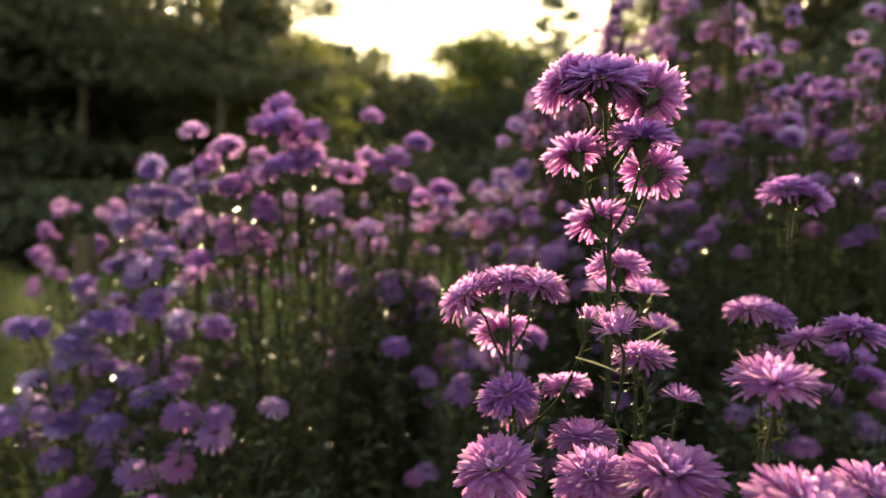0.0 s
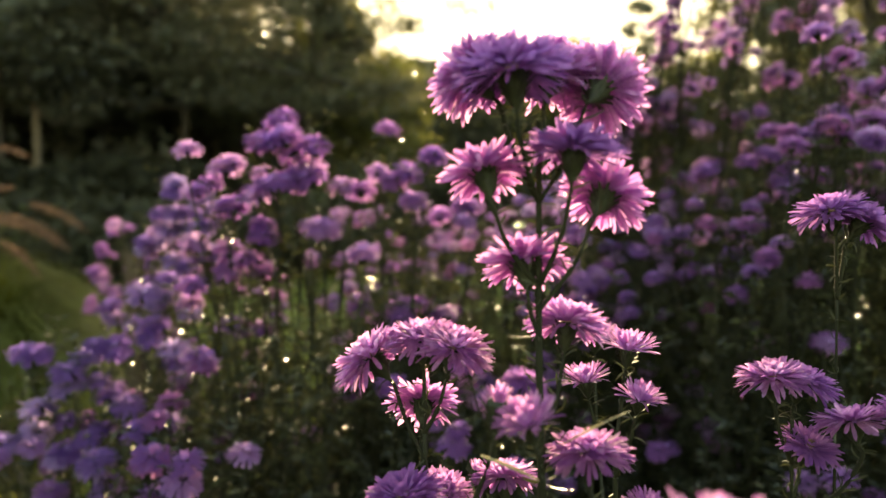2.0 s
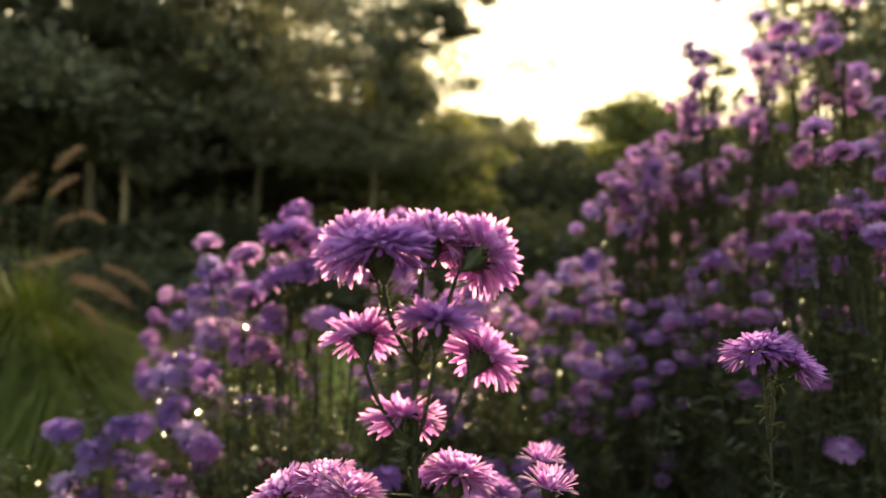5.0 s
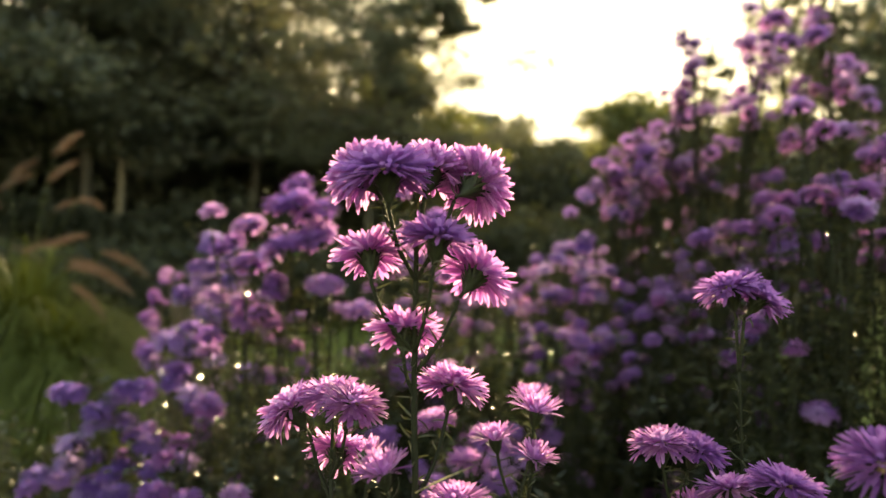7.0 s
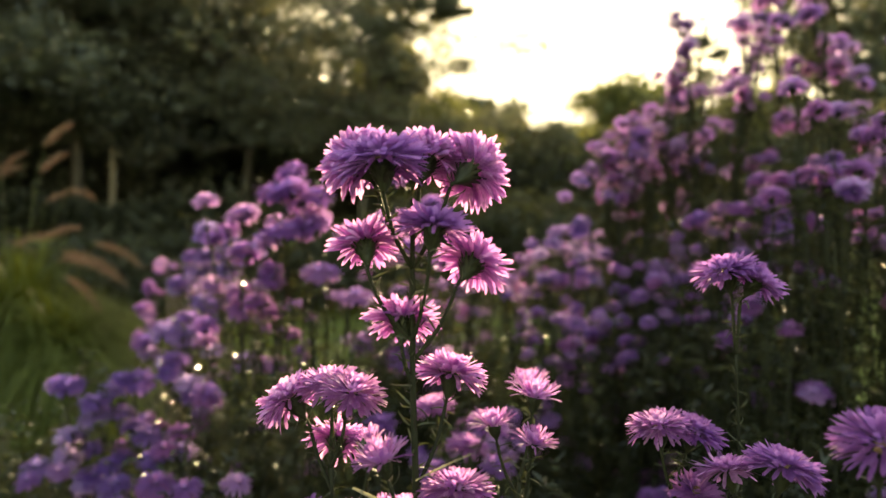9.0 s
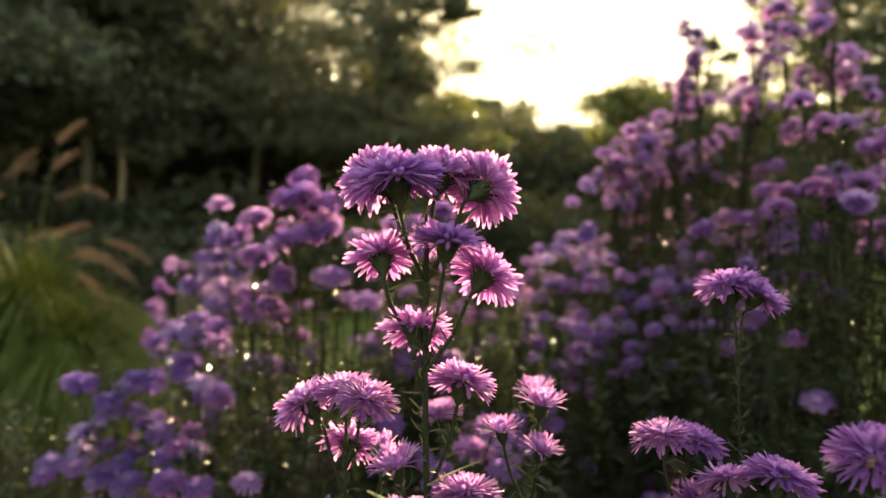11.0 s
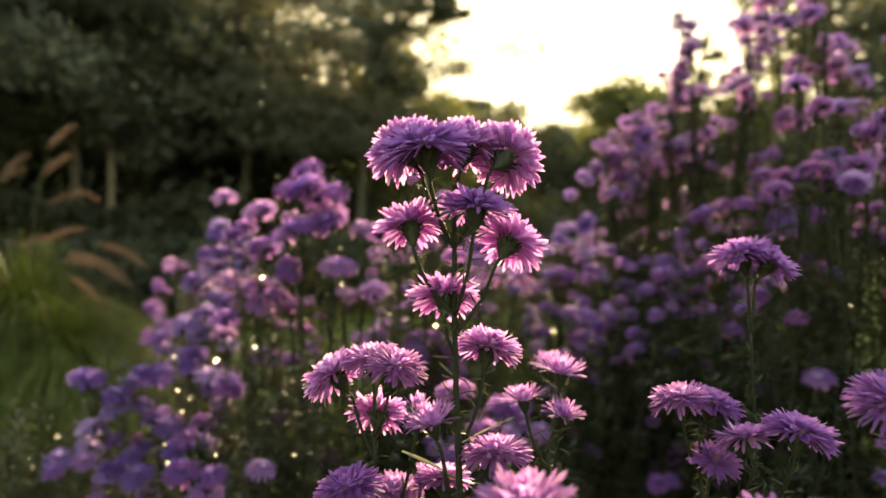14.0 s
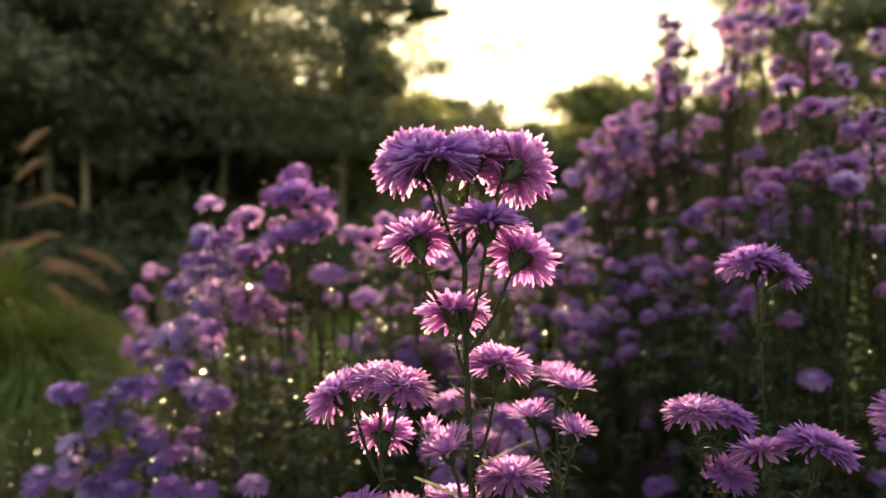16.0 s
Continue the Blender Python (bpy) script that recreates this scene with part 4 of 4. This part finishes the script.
def bush_tips(seed, x0, x1, y0, y1, top, count, blooms, floor_z):
    """Stem ends spread over a stand of plants, most near its top. top(x, y): its height."""
    rng = np.random.default_rng(seed)
    tips = []
    for _ in range(count):
        x, y = rng.uniform(x0, x1), rng.uniform(y0, y1)
        z = top(x, y) - abs(rng.normal(0, 0.5)) * (top(x, y) - floor_z) * (0.9 if y < y0 + 0.5 * (y1 - y0) else 0.5)
        tips.append((x, y, max(z, floor_z), int(rng.integers(*blooms))))
    return tips


aster_bush("lavender and magenta aster bush, densely flowering at its rounded top", (-0.19, 0.85, 0.0), [
    (-0.290, 0.80, 1.100, 1), (-0.209, 0.86, 1.132, 2), (-0.157, 0.83, 1.104, 4), (-0.195, 0.83, 1.096, 3), (-0.134, 0.84, 1.074, 2),
    (-0.260, 0.84, 1.076, 3), (-0.280, 0.84, 1.052, 2), (-0.179, 0.80, 1.052, 3), (-0.216, 0.80, 1.010, 2), (-0.141, 0.80, 1.013, 3),
    (-0.278, 0.82, 0.984, 3), (-0.245, 0.81, 1.030, 3), (-0.127, 0.90, 1.052, 2), (-0.070, 0.77, 0.969, 1), (-0.289, 0.80, 0.930, 2), (-0.225, 0.86, 1.06, 3), (-0.16, 0.82, 1.05, 3), (-0.24, 0.83, 0.96, 3), (-0.20, 0.81, 0.97, 2)], 21, 0.0226, tone="magenta", most=3)
aster_bush("purple aster bush with bare dark stems under sparse flower tops", (-0.05, 0.93, 0.0), [
    (-0.087, 0.96, 1.126, 1), (-0.031, 0.91, 1.102, 2), (-0.044, 0.90, 1.064, 3), (-0.029, 0.88, 1.040, 3), (-0.087, 0.90, 1.064, 3),
    (0.032, 1.00, 1.030, 2), (0.0, 0.98, 1.02, 3), (-0.056, 0.90, 0.880, 2), (-0.032, 0.92, 0.90, 2), (-0.035, 0.75, 0.832, 1), (-0.01, 0.95, 0.84, 2), (0.02, 0.9, 0.76, 2), (-0.10, 0.85, 0.95, 0), (-0.12, 0.83, 0.90, 0), (-0.15, 0.82, 0.93, 0), (-0.06, 0.84, 0.93, 0)], 22, leaves=120, tone="magenta")
aster_bush("pale lavender aster bush in full flower beside the lawn", (-0.46, 1.08, 0.0), [
    (-0.470, 1.05, 1.064, 4), (-0.421, 1.05, 1.043, 3), (-0.465, 1.05, 1.015, 4), (-0.413, 1.05, 1.005, 5), (-0.514, 1.05, 0.973, 4),
    (-0.511, 1.05, 0.916, 4), (-0.44, 1.04, 0.955, 4), (-0.38, 1.03, 0.97, 4), (-0.36, 1.02, 1.02, 3), (-0.497, 1.0, 0.838, 3), (-0.456, 1.0, 0.896, 3), (-0.384, 0.95, 0.869, 1), (-0.298, 0.90, 0.876, 1), (-0.56, 1.05, 0.86, 2), (-0.43, 1.03, 1.03, 3), (-0.49, 1.03, 0.99, 3)], 23, 0.0228, tone="pale", most=4)
aster_bush("low sprawling aster bush covered with lavender blooms", (-0.40, 0.82, 0.0), [
    (-0.501, 0.807, 0.866, 2), (-0.451, 0.80, 0.846, 2), (-0.438, 0.80, 0.810, 2), (-0.485, 0.80, 0.775, 2), (-0.524, 0.79, 0.738, 2),
    (-0.400, 0.80, 0.797, 2), (-0.409, 0.79, 0.768, 1), (-0.332, 0.78, 0.780, 2), (-0.343, 0.82, 0.832, 2), (-0.406, 0.76, 0.748, 1),
    (-0.349, 0.82, 0.931, 2), (-0.339, 0.81, 0.882, 2), (-0.413, 0.81, 0.865, 2), (-0.368, 0.75, 0.736, 2), (-0.47, 0.80, 0.72, 2),
    (-0.31, 0.79, 0.85, 1), (-0.38, 0.78, 0.70, 2)], 24, 0.0218, tone="pale", most=2)
aster_bush("low violet aster bush with loose drooping flower tops", (-0.30, 0.70, 0.0), [
    (-0.244, 0.70, 0.864, 3), (-0.463, 0.72, 0.764, 2), (-0.456, 0.755, 0.705, 1), (-0.241, 0.63, 0.790, 4), (-0.150, 0.644, 0.814, 1),
    (-0.326, 0.70, 0.720, 3), (-0.399, 0.70, 0.682, 3), (-0.258, 0.65, 0.733, 3), (-0.22, 0.66, 0.78, 2), (-0.36, 0.71, 0.66, 3), (-0.29, 0.66, 0.68, 3), (-0.27, 0.70, 0.83, 2),
    (-0.19, 0.72, 0.88, 0), (-0.16, 0.74, 0.90, 0), (-0.14, 0.75, 0.86, 0)], 25, 0.0205, leaves=100, most=2)
aster_bush("dark leafy aster shoots without flowers beside the lawn", (-0.66, 0.88, 0.0),
           bush_tips(28, -0.76, -0.57, 0.80, 0.96, lambda x, y: 0.80, 14, (0, 1), 0.6), 29, 0.02, 150, filler=44)
aster_bush("magenta aster bush behind a wooden stake", (-0.88, 1.55, 0.0), [
    (-0.888, 1.50, 0.985, 4), (-0.925, 1.50, 0.931, 5), (-0.955, 1.50, 0.876, 5), (-0.779, 1.50, 0.985, 4), (-0.80, 1.55, 0.95, 4),
    (-0.84, 1.5, 0.90, 5), (-0.75, 1.5, 0.92, 4), (-0.90, 1.48, 0.83, 4), (-0.70, 1.48, 0.95, 4), (-0.72, 1.46, 0.88, 4), (-0.98, 1.5, 0.80, 3)], 26, 0.0205, tone="magenta", most=5)


def ridge(x, y):
    """The rising outline of the tall stand."""
    return float(np.interp(x, [0.0, 0.10, 0.18, 0.24, 0.31, 0.36, 0.45, 0.50, 0.56, 0.62, 0.72, 1.2], [0.92, 1.05, 1.20, 1.28, 1.34, 1.38, 1.41, 1.52, 1.58, 1.56, 1.30, 1.25]))


def front(x, y):
    return float(np.interp(x, [0.28, 0.36, 0.42, 0.48, 0.56, 0.66, 1.0], [1.00, 1.12, 1.20, 1.24, 1.16, 1.30, 1.42]))


aster_bush("tall pale violet aster bush, sunlit along its slanting edge", (0.16, 1.38, 0.0), [
    (0.355, 1.30, 1.45, 4), (0.37, 1.31, 1.43, 2), (0.458, 1.30, 1.50, 1), (0.41, 1.30, 1.54, 2), (0.182, 1.38, 1.191, 4), (0.160, 1.36, 1.15, 3), (0.134, 1.30, 1.074, 3), (0.109, 1.26, 1.032, 6), (0.210, 1.30, 1.028, 4), (0.150, 1.28, 1.03, 3),
    (0.12, 1.24, 0.97, 4), (0.18, 1.28, 0.98, 3), (0.06, 1.22, 0.96, 2), (0.24, 1.234, 0.951, 2), (0.175, 1.30, 1.08, 4), (0.08, 1.25, 0.90, 3), (0.13, 1.25, 0.90, 3), (0.2, 1.25, 0.90, 3)], 31, 0.0185, 90, tone="pale")
for k, (x0, x1, n, most) in enumerate(((0.20, 0.36, 36, 6), (0.32, 0.50, 34, 6), (0.48, 0.70, 28, 5), (0.68, 0.95, 26, 3), (0.92, 1.30, 24, 2))):
    aster_bush("tall violet aster bush with many stems, dark against the light", ((x0 + x1) / 2, 1.42, 0.0),
               bush_tips(40 + k, x0, x1, 1.2, 1.55, ridge, n, (min(2, most - 2), most), 0.80), 50 + k, 0.0178, 110, filler=36)
for k, (x0, x1, n, most) in enumerate(((0.34, 0.46, 18, 5), (0.44, 0.58, 24, 4), (0.56, 0.74, 26, 3), (0.72, 0.95, 22, 2))):
    aster_bush("tall shaded violet aster bush with dense dark foliage", ((x0 + x1) / 2, 0.95, 0.0),
               bush_tips(60 + k, x0, x1, 0.82, 1.08, front, n, (min(1, most - 2), most), 0.70), 70 + k, 0.0165, 150, filler=54)
aster_bush("small-flowered aster bush, backlit and half gone to seed", (0.05, 1.25, 0.0),
           bush_tips(80, -0.12, 0.20, 1.05, 1.35, lambda x, y: 0.985, 40, (1, 4), 0.6), 81, 0.0145, 150, filler=44)
aster_bush("low aster bush with scattered mauve blooms in shade", (0.12, 0.76, 0.0),
           bush_tips(82, -0.02, 0.28, 0.66, 0.92, lambda x, y: 0.82, 16, (1, 3), 0.5), 83, 0.016, 190, filler=50)
aster_bush("low shaded aster bush with few blooms", (0.40, 0.66, 0.0),
           bush_tips(84, 0.28, 0.60, 0.58, 0.78, lambda x, y: 0.86, 14, (1, 3), 0.5), 85, 0.018, 190, filler=50)
aster_bush("distant purple aster bush beyond the first row", (-0.15, 1.75, 0.0),
           bush_tips(86, -0.50, 0.20, 1.6, 1.95, lambda x, y: 1.03, 30, (2, 5), 0.8), 87, 0.019, 120, filler=44)
aster_bush("low leafy aster bush between taller ones", (-0.22, 0.98, 0.0),
           bush_tips(88, -0.45, 0.05, 0.90, 1.06, lambda x, y: 0.93, 14, (1, 4), 0.6), 89, 0.019, 170, filler=50)
aster_bush("dark leafy aster shoots without flowers between flowering bushes", (-0.09, 1.03, 0.0),
           bush_tips(92, -0.22, 0.06, 0.97, 1.10, lambda x, y: 0.99, 22, (0, 1), 0.72), 93, 0.02, 190, filler=50)
aster_bush("distant mauve aster bush, backlit beyond the first row", (0.36, 1.85, 0.0),
           bush_tips(90, 0.10, 0.65, 1.7, 2.05, lambda x, y: 1.0 + 0.4 * x, 22, (2, 5), 0.75), 91, 0.018, 120, filler=44)
for k, (x0, x1, y0, y1, h, tone) in enumerate(((0.08, 0.30, 0.95, 1.12, 0.93, "mixed"), (0.26, 0.50, 0.98, 1.20, 1.00, "mixed"), (0.14, 0.40, 1.10, 1.24, 1.02, "magenta"))):
    aster_bush("loose aster bush with many small backlit mauve heads", ((x0 + x1) / 2, (y0 + y1) / 2, 0.0),
               bush_tips(120 + k, x0, x1, y0, y1, lambda x, y, h=h: h, 26, (1, 3), 0.66), 125 + k, 0.0150, 150, filler=24, tone=tone)
for k, (x0, x1, y0, y1, h) in enumerate(((-0.75, -0.40, 1.20, 1.45, 0.96), (-0.42, -0.10, 1.20, 1.50, 0.93), (-0.62, -0.30, 0.88, 1.02, 0.78), (0.05, 0.40, 0.95, 1.15, 0.86), (-0.55, -0.10, 2.0, 2.4, 0.9))):
    aster_bush("leafy aster bush with few blooms between its neighbours", ((x0 + x1) / 2, (y0 + y1) / 2, 0.0),
               bush_tips(100 + k, x0, x1, y0, y1, lambda x, y, h=h: h, 14, (1, 3), 0.45), 110 + k, 0.018, 130, filler=52)
